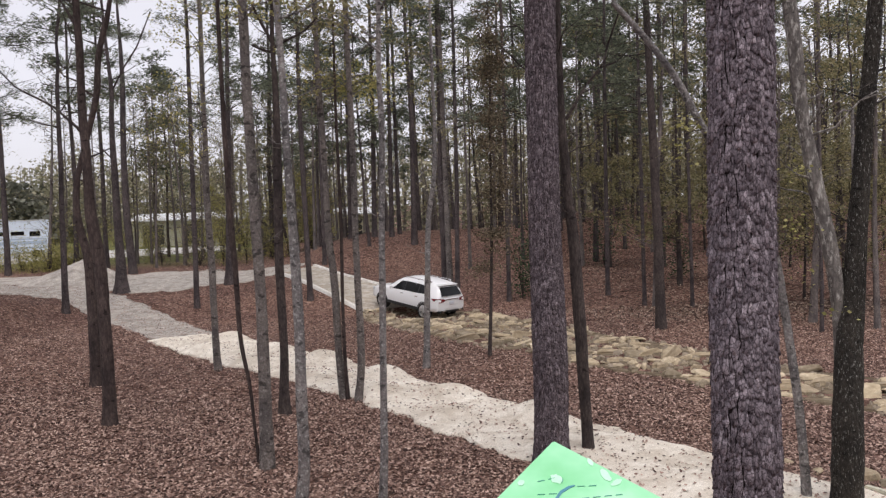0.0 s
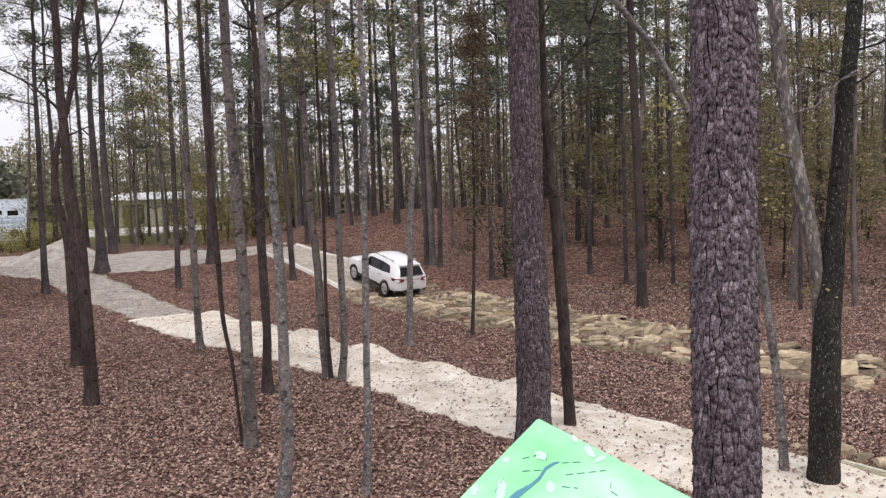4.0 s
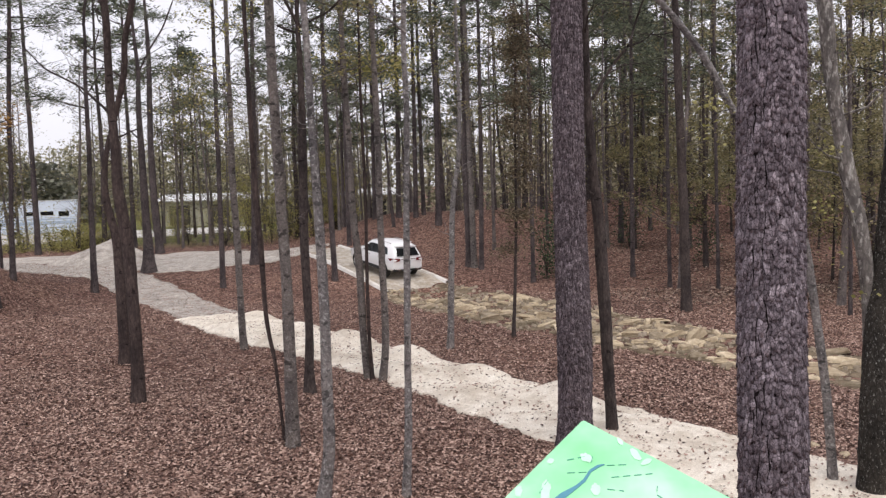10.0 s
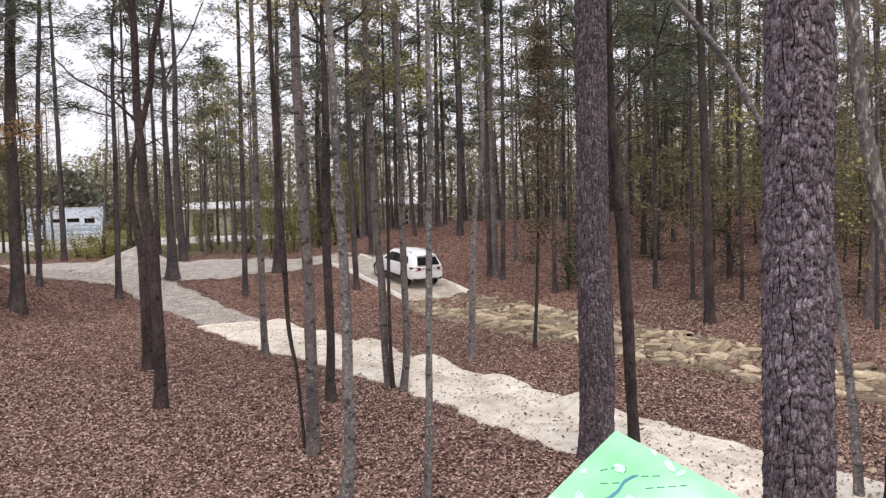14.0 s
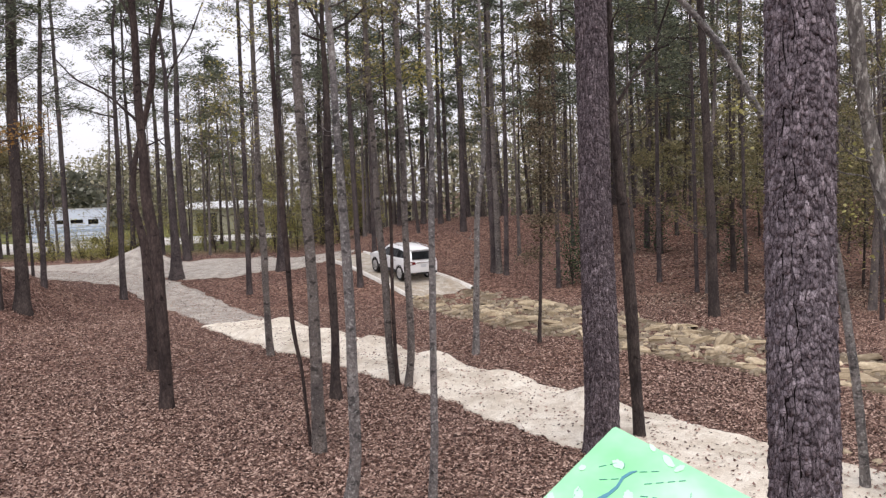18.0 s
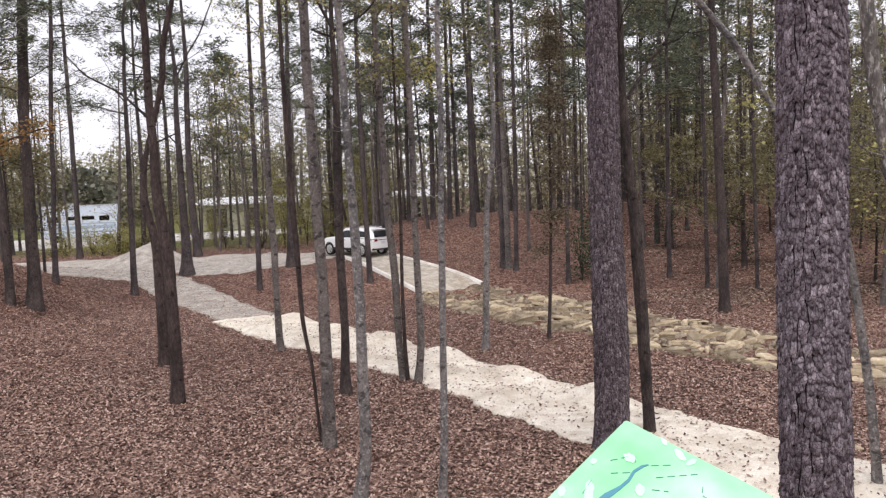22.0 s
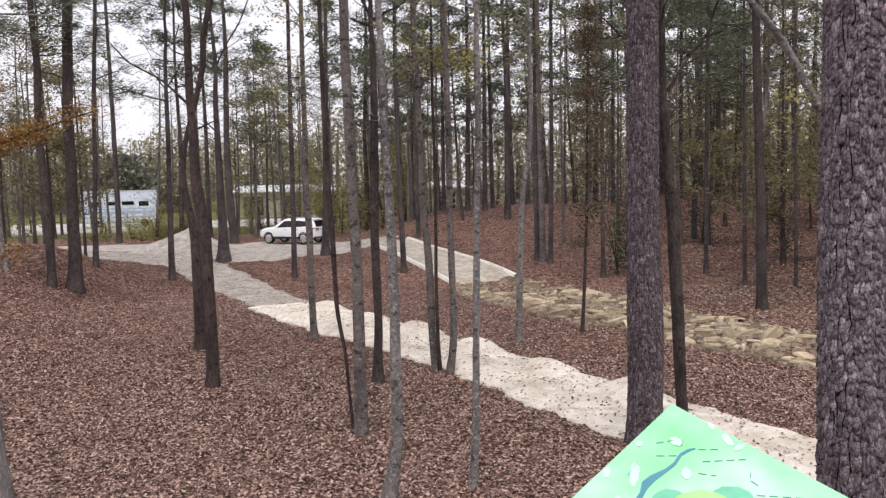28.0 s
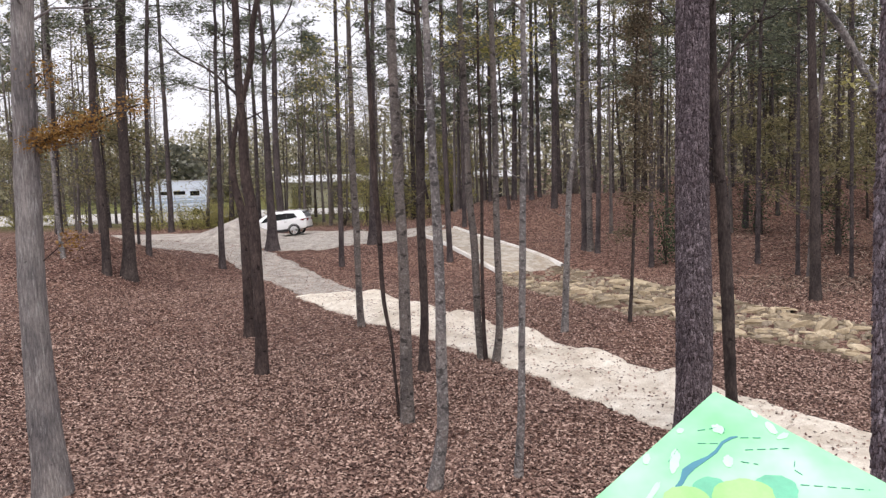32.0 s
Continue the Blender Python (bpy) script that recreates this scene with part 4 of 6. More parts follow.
limb(PINE_SIDE, [(-0.32, 7.03, 0.081), (-0.08, 7.42, 0.069), (0.16, 7.78, 0.058), (0.43, 8.08, 0.052), (0.63, 8.53, 0.046), (0.74, 9.09, 0.034)])
limb(PINE_SIDE, [(0.43, 8.08, 0.046), (0.74, 8.18, 0.034)])
limb(SLIM, [(0.22, 9.85, 0.073), (0.77, 10.53, 0.055), (1.11, 11.35, 0.046)])
limb(SLIM, [(0.21, 9.71, 0.073), (-0.29, 10.43, 0.055), (-0.69, 10.87, 0.037)])
limb(SLIM, [(0.4, 12.28, 0.092), (0.69, 11.93, 0.073), (0.99, 13.03, 0.055)])


# the orange-leaved bough of the pale tree beside the knoll
bough_rng = np.random.RandomState(11)
bough = [(0.1, 0, 5.92, 0.04), (0.6, 0.05, 6.12, 0.032), (1.2, -0.05, 6.27, 0.022), (1.7, 0.05, 6.45, 0.014), (2.15, 0.0, 6.55, 0.006)]
mesh_object("limb", *tube(bough, 6, 4), BARK_DARK, PALE_NEAR)
bough_pts = np.array([(x, y, z) for x, y, z, r in resample(bough, 0.08)])
bough_pts = np.concatenate([bough_pts] + [bough_pts[:13]] * 3)
bough_leaves = np.repeat(bough_pts, 42, 0) + bough_rng.randn(len(bough_pts) * 42, 3) * (0.11, 0.2, 0.105)
high_leaves = np.array((0.35, 0.0, 7.0)) + bough_rng.randn(260, 3) * (0.13, 0.16, 0.16)
low_leaves = np.array((0.6, 0.0, 4.35)) + bough_rng.randn(160, 3) * (0.1, 0.12, 0.11)
for start, end in (((0.0, 0, 6.7, 0.016), (0.5, 0, 7.15, 0.004)), ((0.1, 0, 4.0, 0.012), (0.7, 0, 4.45, 0.003))):
    mesh_object("twig", *tube([start, tuple((a + b) / 2 for a, b in zip(start, end)), end], 5, 3), BARK_DARK, PALE_NEAR)
tagged(mesh_object("foliage", *leaf_quads(np.concatenate([bough_leaves, high_leaves, low_leaves]), 0.032, bough_rng, 1.5, 0.4), ORANGE, PALE_NEAR, "orange-brown autumn leaves"), kind="stuff")



# ---- the wood behind: a few kinds, repeated ----
def far_tree(kind, seed, height, r):
    rng = np.random.RandomState(seed)
    t = empty("tree", 0, 0, 0)
    line = [(0, 0, -0.4, r * 1.4), (0, 0, 0.05, r * 1.25), (0, 0, 0.5, r)]
    dx, dy, h = 0.0, 0.0, 2.5
    while h < height:
        dx += rng.uniform(-0.12, 0.12)
        dy += rng.uniform(-0.12, 0.12)
        line.append((dx, dy, h, r * (1 - 0.75 * h / height)))
        h += 2.2
    q = resample(line, 0.9)
    m = {"pole": BARK_DIM, "pine": BARK_DIM, "bare": BARK_FAR, "young": BARK_FAR, "brown": BARK_DARK}[kind]
    mesh_object("trunk", *tube(q, 8, seed), m, t, smooth=True)
    origin = lambda zz: (float(np.interp(zz, q[:, 2], q[:, 0])), float(np.interp(zz, q[:, 2], q[:, 1])))
    spec = {"pine": (26, height * 0.42, 2.6, 0.2, 0.03, NEEDLES, 3, 0.38, 5, 0.13, 0.095, 3.4), "bare": (40, height * 0.16, 2.4, 0.7, 0.02, OLIVE, 1, 0.3, 3, 0.12, 0.08, 1.4),
            "young": (26, height * 0.12, 1.5, 0.6, 0.012, GREENISH, 4, 0.25, 3, 0.08, 0.085, 1.4), "brown": (20, height * 0.12, 1.9, 0.5, 0.02, OLIVE, 6, 0.28, 3, 0.08, 0.085, 1.4),
            "pole": (14, height * 0.35, 1.4, 0.6, 0.012, OLIVE, 4, 0.28, 3, 0.08, 0.07, 1.4)}[kind]
    tb, tips = branches(rng, spec[0], spec[1], height, spec[2], spec[3], spec[4], 3, origin)
    tagged(mesh_object("twigwork", *merge(tb), m, t), kind="stuff")
    tagged(mesh_object("crown", *sprays(rng, tips, *spec[6:]), spec[5], t), kind="stuff")
    names = {"pine": "tall far pine with a high dark green crown", "bare": "half-bare grey tree deep in the wood", "young": "slim young tree with yellow-green leaves", "brown": "dark young tree with dry brown leaves", "pole": "thin dark pole of a tree standing close among others"}
    return tagged(t, names[kind], "tree", group="trees of the background wood")


def clear_of(x, y, line, gap):
    p = spline(line, 60)
    return np.min(np.hypot(p[:, 0] - x, p[:, 1] - y) - p[:, 2] / 2) > gap


# seed, height and radius of each kind; a kind is built where it first stands, and copied from then on
FAR = {"pine": [(1, 21, 0.17), (2, 18, 0.125), (3, 23, 0.2)], "bare": [(4, 15, 0.14), (5, 12, 0.09)], "young": [(6, 7, 0.05), (7, 5, 0.04)],
       "pole": [(14, 13, 0.07), (15, 15, 0.1)], "brown": [(8, 9, 0.07), (9, 12, 0.1)]}
wood_rng = random.Random(21)
spots, used = [], {}
for n, (x0, x1), (y0, y1), kinds in ((60, (8, 60), (52, 96), "pine pine brown bare bare pole"), (34, (11, 46), (31, 58), "pole bare brown brown bare"), (11, (-3, 17), (58, 84), "pine bare pine pole"), (46, (9, 62), (46, 98), "bare brown bare pole pine"), (14, (-24, 30), (53, 80), "pole bare"), (20, (-17, 12), (60, 90), "pine pine bare"), (9, (1, 20), (52, 74), "pine pine bare"), (18, (-44, -21), (38, 62), "bare brown bare pole"),
                                     (24, (-52, -22), (44, 74), "pine bare bare bare"), (36, (-24, -5), (62, 90), "young bare pine bare bare bare"), (20, (-60, -34), (60, 92), "bare pole bare")):
    made = tries = 0
    while made < n and tries < 4000:
        tries += 1
        x, y = wood_rng.uniform(x0, x1), wood_rng.uniform(y0, y1)
        if abs(x) > 0.78 * y + 4 or any(math.hypot(x - a, y - b) < 1.6 for a, b in spots):
            continue
        if not (clear_of(x, y, RAMP_LINE, 2.5) and clear_of(x, y, LOOP_LINE, 3.5) and clear_of(x, y, GRAVEL_LINE, 2.5) and clear_of(x, y, BED_LINE, 4.5)):
            continue
        if -0.52 < x / y < -0.40 and y > 58 and wood_rng.random() < 0.4:
            continue
        spots.append((x, y))
        made += 1
        k = wood_rng.choice(kinds.split())
        src = wood_rng.choice(FAR[k])
        s = wood_rng.uniform(0.85, 1.2)
        m = pose(x, y, float(gz(x, y)), wood_rng.uniform(-2, 2), wood_rng.uniform(-2, 2), wood_rng.uniform(0, 360)) @ Matrix.Scale(s, 4)
        if src not in used:
            used[src] = far_tree(k, *src)
            used[src].matrix_world = m
        else:
            copy_thing(used[src], m)


# ---- shrubs and undergrowth ----
def shrub(x, y, h, w, leaves, seed, label):
    rng = np.random.RandomState(seed)
    t = empty("shrub", x, y, float(gz(x, y)))
    stems, tips = [], []
    for k in range(14):
        a, L = rng.uniform(0, 2 * np.pi), h * rng.uniform(0.6, 1.05)
        out = w * rng.uniform(0.2, 0.6)
        pts = [(np.cos(a) * out * u ** 1.4, np.sin(a) * out * u ** 1.4, -0.1 + L * u, 0.018 * (1 - 0.8 * u)) for u in np.linspace(0, 1, 6)]
        stems.append(tube(pts, 4, k))
        tips.append(np.array(pts)[1:, :3])
    for v, f in stems:
        mesh_object("stem", v, f, BARK_DARK, t)
    tagged(mesh_object("foliage", *clumps(rng, np.concatenate(tips), 12, 0.34 * w, 0.08, 1.4, 0.3), leaves, t), kind="stuff")
    return tagged(t, label, "shrub", group="shrubs of the undergrowth")


shrub_rng = random.Random(5)
for k in range(20):
    x, y = shrub_rng.uniform(-31, -7), shrub_rng.uniform(65.5, 82)
    shrub(x, y, shrub_rng.uniform(2.2, 4.5), shrub_rng.uniform(1.0, 2.0), GREENISH if k % 3 else RUSSET, 300 + k, "yellow-green autumn shrub at the edge of the wood" if k % 3 else "shrub with dry brown leaves at the edge of the wood")
for k in range(15):
    x, y = -35 + 2.0 * k + shrub_rng.uniform(-0.6, 0.6), shrub_rng.uniform(98, 104)
    shrub(x, y, shrub_rng.uniform(2.6, 4.2), shrub_rng.uniform(2.0, 2.8), YELLOWING if k % 3 == 0 else GREENISH, 460 + k, "tall yellow-green bush in front of the long shed")
for k in range(16):
    y = shrub_rng.uniform(66, 78)
    x = y * shrub_rng.uniform(-0.52, -0.36)
    shrub(x, y, shrub_rng.uniform(0.7, 1.5), shrub_rng.uniform(1.4, 2.2), GREENISH, 500 + k, "low yellow-green weeds behind the gravel heap")
for k in range(9):
    x, y = shrub_rng.uniform(-58, -32), shrub_rng.uniform(72, 84)
    shrub(x, y, shrub_rng.uniform(1.2, 2.6), shrub_rng.uniform(1.5, 2.6), GREENISH, 340 + k, "low green bush beside the parking ground")
for k, (x, y, h, w) in enumerate([(6.1, 43.2, 3.4, 1.1), (6.9, 44.6, 2.6, 1.0), (15.5, 46.5, 3.0, 1.3), (19.5, 44.0, 3.6, 1.4), (12.5, 52.0, 3.2, 1.4), (22.5, 52.0, 4.0, 1.6), (9.0, 56.0, 3.0, 1.3)]):
    shrub(x, y, h, w, EVERGREEN, 370 + k, "dark green holly-like bush in the wood")
for k in range(11):
    x, y = shrub_rng.uniform(9, 42), shrub_rng.uniform(46, 70)
    shrub(x, y, shrub_rng.uniform(2.0, 5.0), shrub_rng.uniform(1.0, 1.8), RUSSET if k % 2 else OLIVE, 400 + k, "brown-leaved undergrowth bush in the wood" if k % 2 else "olive-green undergrowth bush in the wood")

# far woods closing the view: one mass of stems and leaves
fw = np.random.RandomState(77)
stems, leafy = [], []
for k in range(420):
    y = fw.uniform(98, 150)
    x = fw.uniform(-0.85, 0.85) * y
    lot = -0.62 < x / y < -0.2
    if lot and y < 135:
        y = fw.uniform(140, 175)
        x = fw.uniform(-0.62, -0.2) * y
    hgt = fw.uniform(9, 15) if not lot else fw.uniform(10, 15)
    z = float(gz(x, y))
    stems.append(tube([(x, y, z - 0.3, 0.2), (x + fw.uniform(-0.4, 0.4), y, z + hgt * 0.5, 0.15), (x + fw.uniform(-0.6, 0.6), y, z + hgt, 0.04)], 4, k))
    u = fw.rand(280 if lot else 310 if x > 0.08 * y else 150, 3)
    leafy.append(np.stack([x + (u[:, 0] - 0.5) * 5.5, y + (u[:, 1] - 0.5) * 5, z + hgt * (0.04 + 0.96 * u[:, 2])], 1))
# leaf colours raised to stand in for haze over the far wood
far_leaves = leaves_mat("hazed_autumn_foliage", [(0.0, (0.13, 0.13, 0.085)), (0.35, (0.24, 0.235, 0.15)), (0.7, (0.36, 0.335, 0.225)), (1.0, (0.52, 0.48, 0.35))], 0.8, 0.3)
tagged(mesh_object("far_wood", *merge(stems), BARK_GREY), "bare grey stems of the distant wood", "woods", kind="stuff")
tagged(mesh_object("far_foliage", *leaf_quads(np.concatenate(leafy), 0.42, fw, 1.3, 0.2), far_leaves), "olive-brown foliage of the distant wood", "woods", kind="stuff")

# a dense grey-green thicket beyond the parking ground
thicket = fw.randn(2600, 3) * (4.6, 3.0, 1.0)
thicket = np.stack([-62 + thicket[:, 0], 138 + thicket[:, 1], 1 + np.abs(fw.rand(2600)) * 10.0 * np.exp(-(thicket[:, 0] / 7.5) ** 2)], 1)
# grey-green with distance haze mixed into the colour
thicket_leaves = leaves_mat("hazed_grey_green_foliage", [(0.0, (0.075, 0.08, 0.062)), (0.5, (0.15, 0.155, 0.12)), (1.0, (0.25, 0.25, 0.2))], 0.8, 0.2)
tagged(mesh_object("far_foliage", *leaf_quads(thicket, 0.75, fw, 1.3, 0.2), thicket_leaves), "grey-green thicket beyond the parking ground", "woods", kind="stuff")


# yellow leaves left on thin twigs of the leaning stem and the mottled dead trunk
def tuft(tree, seed, start, spots):
    rng = np.random.RandomState(seed)
    pts = []
    for dx, z, n in spots:
        twig = [start + (0.008,), ((start[0] + dx) / 2, -0.05, (start[2] + z) / 2 + 0.1, 0.006), (dx, -0.06, z, 0.003)]
        mesh_object("twig", *tube(twig, 4, seed), BARK_DARK, tree)
        pts.append(np.array([(dx, -0.06, z)] * n) + rng.randn(n, 3) * (0.15, 0.15, 0.11))
    tagged(mesh_object("foliage", *leaf_quads(np.concatenate(pts), 0.055, rng, 1.3, 0.4), YELLOWING, tree, "yellow-green autumn leaves"), kind="stuff")


tuft(LEANING, 61, (-1.7, 0.0, 6.5), [(-2.0, 6.6, 60), (-2.25, 6.2, 40), (-1.75, 5.9, 20)])
tuft(SNAG, 62, (-0.4, 0.0, 4.9), [(-0.85, 5.7, 40), (-0.75, 4.75, 26), (-0.7, 4.0, 16), (-0.2, 3.4, 14)])
bleached = empty("dead_sapling", 8.8, 16.0, float(gz(8.8, 16.0)))
mesh_object("stem", *tube(resample([(0.12, 0, -0.1, 0.05), (0.05, 0, 2.5, 0.045), (0.04, 0.02, 5.0, 0.04), (-0.03, 0, 6.6, 0.032), (-0.02, 0, 6.98, 0.028)], 0.3), 7, 5), BARK_PALE, bleached, smooth=True)
mesh_object("broken_twig", *tube([(-0.02, 0, 6.9, 0.022), (-0.2, 0, 6.93, 0.02), (-0.34, 0.02, 6.8, 0.014), (-0.44, 0.02, 6.62, 0.007)], 5, 6), BARK_PALE, bleached)
tagged(bleached, "bleached dead stem with a broken hooked twig", "dead tree")


# ---- the white car ----
WHITE = plain("white_car_paint", (0.86, 0.865, 0.87), 0.22, 0.6, 0.0, 0.02)
BLACKGLASS = plain("tinted_car_glass", (0.008, 0.009, 0.01), 0.08, 0.35, 0.0, 0.1)
BLACKTRIM = plain("black_plastic_trim", (0.02, 0.02, 0.021), 0.55, 0.4)
RUBBER = plain("tyre_rubber", (0.018, 0.018, 0.018), 0.8, 0.3, 0.0, 0.2)
ALLOY = plain("alloy_rim", (0.66, 0.67, 0.68), 0.32, 0.5, 0.7)
CHROME = plain("chrome", (0.7, 0.7, 0.71), 0.15, 0.5, 1.0)
REDLAMP = plain("red_tail_lamp_glass", (0.16, 0.008, 0.012), 0.12, 0.7)
CLEARLAMP = plain("clear_lamp_glass", (0.6, 0.62, 0.65), 0.1, 0.8)
PLATE = plain("pale_plate", (0.6, 0.62, 0.66), 0.4)


def car_body(st, k=8):
    """Skin of the car through cross-sections (x, sill z, belt z, half width, top z, half width at top)."""
    v, f = [], []
    for x, zb, zl, w, zt, wt in st:
        half = [(0.0, zb), (w * 0.9, zb), (w * 0.985, zb + 0.08), (w, zb + 0.3 * (zl - zb)), (w * 0.995, zb + 0.72 * (zl - zb)), (w * 0.955, zl),
                (wt + (w * 0.955 - wt) * 0.12, zl + (zt - zl) * 0.82), (wt * 0.94, zl + (zt - zl) * 0.96), (wt * 0.6, zt), (0.0, zt + 0.015)]
        ring = half + [(-a, b) for a, b in reversed(half[1:-1])]
        v += [(x, a, b) for a, b in ring]
    n = len(v) // len(st)
    for i in range(len(st) - 1):
        for j in range(n):
            f.append((i * n + j, i * n + (j + 1) % n, (i + 1) * n + (j + 1) % n, (i + 1) * n + j))
    f.append(tuple(range(n)))
    f.append(tuple(reversed(range((len(st) - 1) * n, len(st) * n))))
    bm = bmesh.new()
    bv = [bm.verts.new(p) for p in v]
    for q in f:
        bm.faces.new([bv[i] for i in q])
    bmesh.ops.recalc_face_normals(bm, faces=bm.faces)
    return bm


def prism(bm, pts, d):
    """A thin plate through the given corners, pushed out by the vector d."""
    a = [bm.verts.new(Vector(p)) for p in pts]
    b = [bm.verts.new(Vector(p) + Vector(d)) for p in pts]
    bm.faces.new(a)
    bm.faces.new(list(reversed(b)))
    for i in range(len(pts)):
        j = (i + 1) % len(pts)
        bm.faces.new((a[i], b[i], b[j], a[j]))
    bmesh.ops.recalc_face_normals(bm, faces=bm.faces)


def disc(bm, r0, r1, w, seg, y=0.0):
    """A ring lying in the xz plane, centred, of inner and outer radius, width along y."""
    rows = [(r0, -w / 2), (r1 * 0.96, -w / 2), (r1, -w * 0.32), (r1, w * 0.32), (r1 * 0.96, w / 2), (r0, w / 2)]
    vs = [[bm.verts.new((r * math.cos(a), y + h, r * math.sin(a))) for r, h in rows] for a in [2 * math.pi * i / seg for i in range(seg)]]
    for i in range(seg):
        for j in range(len(rows)):
            k = (j + 1) % len(rows)
            bm.faces.new((vs[i][j], vs[(i + 1) % seg][j], vs[(i + 1) % seg][k], vs[i][k]))
    bmesh.ops.recalc_face_normals(bm, faces=bm.faces)


car = empty("car", 0, 0, 0)
tagged(car, "white sport utility vehicle driving off the rocks and up the ramp", "car")
STATIONS = [(-2.50, 0.56, 1.00, 0.78, 1.06, 0.66), (-2.46, 0.48, 1.12, 0.88, 1.20, 0.74), (-2.33, 0.45, 1.17, 0.93, 1.46, 0.70), (-2.12, 0.44, 1.18, 0.95, 1.68, 0.66),
            (-1.85, 0.43, 1.17, 0.957, 1.755, 0.67), (-1.0, 0.42, 1.16, 0.965, 1.80, 0.69), (-0.2, 0.42, 1.14, 0.965, 1.805, 0.69), (0.25, 0.42, 1.13, 0.965, 1.765, 0.68),
            (0.70, 0.42, 1.12, 0.965, 1.56, 0.69), (1.06, 0.42, 1.11, 0.96, 1.32, 0.71), (1.26, 0.42, 1.10, 0.955, 1.20, 0.73), (1.75, 0.43, 1.06, 0.945, 1.15, 0.72), (2.15, 0.45, 1.0, 0.92, 1.09, 0.68), (2.38, 0.47, 0.94, 0.86, 1.02, 0.6), (2.5, 0.52, 0.84, 0.74, 0.92, 0.5)]
car_skin = part("body", car_body(STATIONS), WHITE, car, "glossy white painted body", smooth=True)
for m in (car_skin.modifiers.new("split", "EDGE_SPLIT"),):
    m.split_angle = radians(35)

# side glass: front door, rear door, quarter light on each side
for sgn in (1, -1):
    def side_pt(x, f):
        xs = [s[0] for s in STATIONS]
        zl = np.interp(x, xs, [s[2] for s in STATIONS])
        w = np.interp(x, xs, [s[3] for s in STATIONS]) * 0.955
        zt = np.interp(x, xs, [s[4] for s in STATIONS])
        wt = np.interp(x, xs, [s[5] for s in STATIONS])
        return (x, sgn * (w + (wt + (w - wt) * 0.12 - w) * f * 0.98 / 1.0 + 0.004), zl + (zt - zl) * 0.82 * f)
    for name, quad in (("front_window", [(0.82, 0.08), (-0.06, 0.08), (-0.06, 0.9), (0.26, 0.9)]), ("rear_window", [(-0.12, 0.08), (-1.05, 0.08), (-1.05, 0.9), (-0.12, 0.9)]),
                       ("quarter_window", [(-1.11, 0.08), (-1.86, 0.18), (-1.62, 0.82), (-1.11, 0.9)])):
        bm = bmesh.new()
        prism(bm, [side_pt(x, f) for x, f in quad], (0, sgn * 0.008, 0))
        part(name, bm, BLACKGLASS, car, "dark tinted side glass")
    for x0, x1 in ((-0.06, -0.12), (-1.05, -1.11)):
        bm = bmesh.new()
        prism(bm, [side_pt(x, f) for x, f in ((x0, 0.08), (x1, 0.08), (x1, 0.9), (x0, 0.9))], (0, sgn * 0.006, 0))
        part("door_pillar", bm, BLACKTRIM, car, "black pillar between the side windows")
    bm = bmesh.new()
    box(bm, 0.8, sgn * 1.03, 1.2, 0.1, 0.2, 0.15)
    bmesh.ops.bevel(bm, geom=bm.edges[:], offset=0.03, segments=2, affect="EDGES")
    part("door_mirror", bm, WHITE, car)
    bm = bmesh.new()
    box(bm, -0.85, sgn * 0.64, 1.83, 1.9, 0.03, 0.022)
    for x in (-1.72, -0.8, 0.05):
        box(bm, x, sgn * 0.64, 1.795, 0.09, 0.03, 0.04)
    part("roof_rail", bm, CHROME, car, "thin metal roof rail")
    bm = bmesh.new()
    box(bm, 0.0, sgn * 0.95, 0.45, 2.25, 0.06, 0.15)
    part("side_sill", bm, BLACKTRIM, car, "dark lower sill")
    for x in (-0.12, -1.2 + 0.05):
        bm = bmesh.new()
        box(bm, x + 0.15, sgn * 0.963, 1.03, 0.2, 0.025, 0.03)
        part("door_handle", bm, CHROME, car)
    # lamps
    bm = bmesh.new()
    prism(bm, [(-2.42, sgn * 0.91, 1.13), (-2.53, sgn * 0.5, 1.1), (-2.53, sgn * 0.48, 0.98), (-2.5, sgn * 0.80, 0.93), (-2.22, sgn * 0.965, 1.0), (-2.05, sgn * 0.96, 1.1)], (-0.025, sgn * 0.01, 0))
    part("tail_lamp", bm, REDLAMP, car, "red tail lamp")
    bm = bmesh.new()
    prism(bm, [(2.49, sgn * 0.5, 0.9), (2.36, sgn * 0.85, 0.97), (2.15, sgn * 0.925, 0.95), (2.28, sgn * 0.9, 0.84), (2.47, sgn * 0.62, 0.8)], (0.035, sgn * 0.02, 0))
    part("headlight", bm, CLEARLAMP, car, "clear headlight")

bm = bmesh.new()
prism(bm, [(-2.47, -0.66, 1.22), (-2.47, 0.66, 1.22), (-2.2, 0.56, 1.6), (-2.2, -0.56, 1.6)], (-0.04, 0, 0.012))
part("back_window", bm, BLACKGLASS, car, "dark rear screen")
bm = bmesh.new()
prism(bm, [(1.2, -0.72, 1.25), (1.2, 0.72, 1.25), (0.34, 0.6, 1.735), (0.34, -0.6, 1.735)], (0.01, 0, 0.012))
part("windscreen", bm, BLACKGLASS, car, "dark windscreen")
bm = bmesh.new()
box(bm, -2.1, 0, 1.7, 0.34, 1.2, 0.035)
bmesh.ops.bevel(bm, geom=bm.edges[:], offset=0.012, segments=1, affect="EDGES")
part("roof_spoiler", bm, WHITE, car)
bm = bmesh.new()
box(bm, -2.42, 0, 0.49, 0.2, 1.7, 0.14)
bmesh.ops.bevel(bm, geom=bm.edges[:], offset=0.04, segments=2, affect="EDGES")
part("rear_bumper", bm, BLACKTRIM, car, "dark lower rear bumper")
bm = bmesh.new()
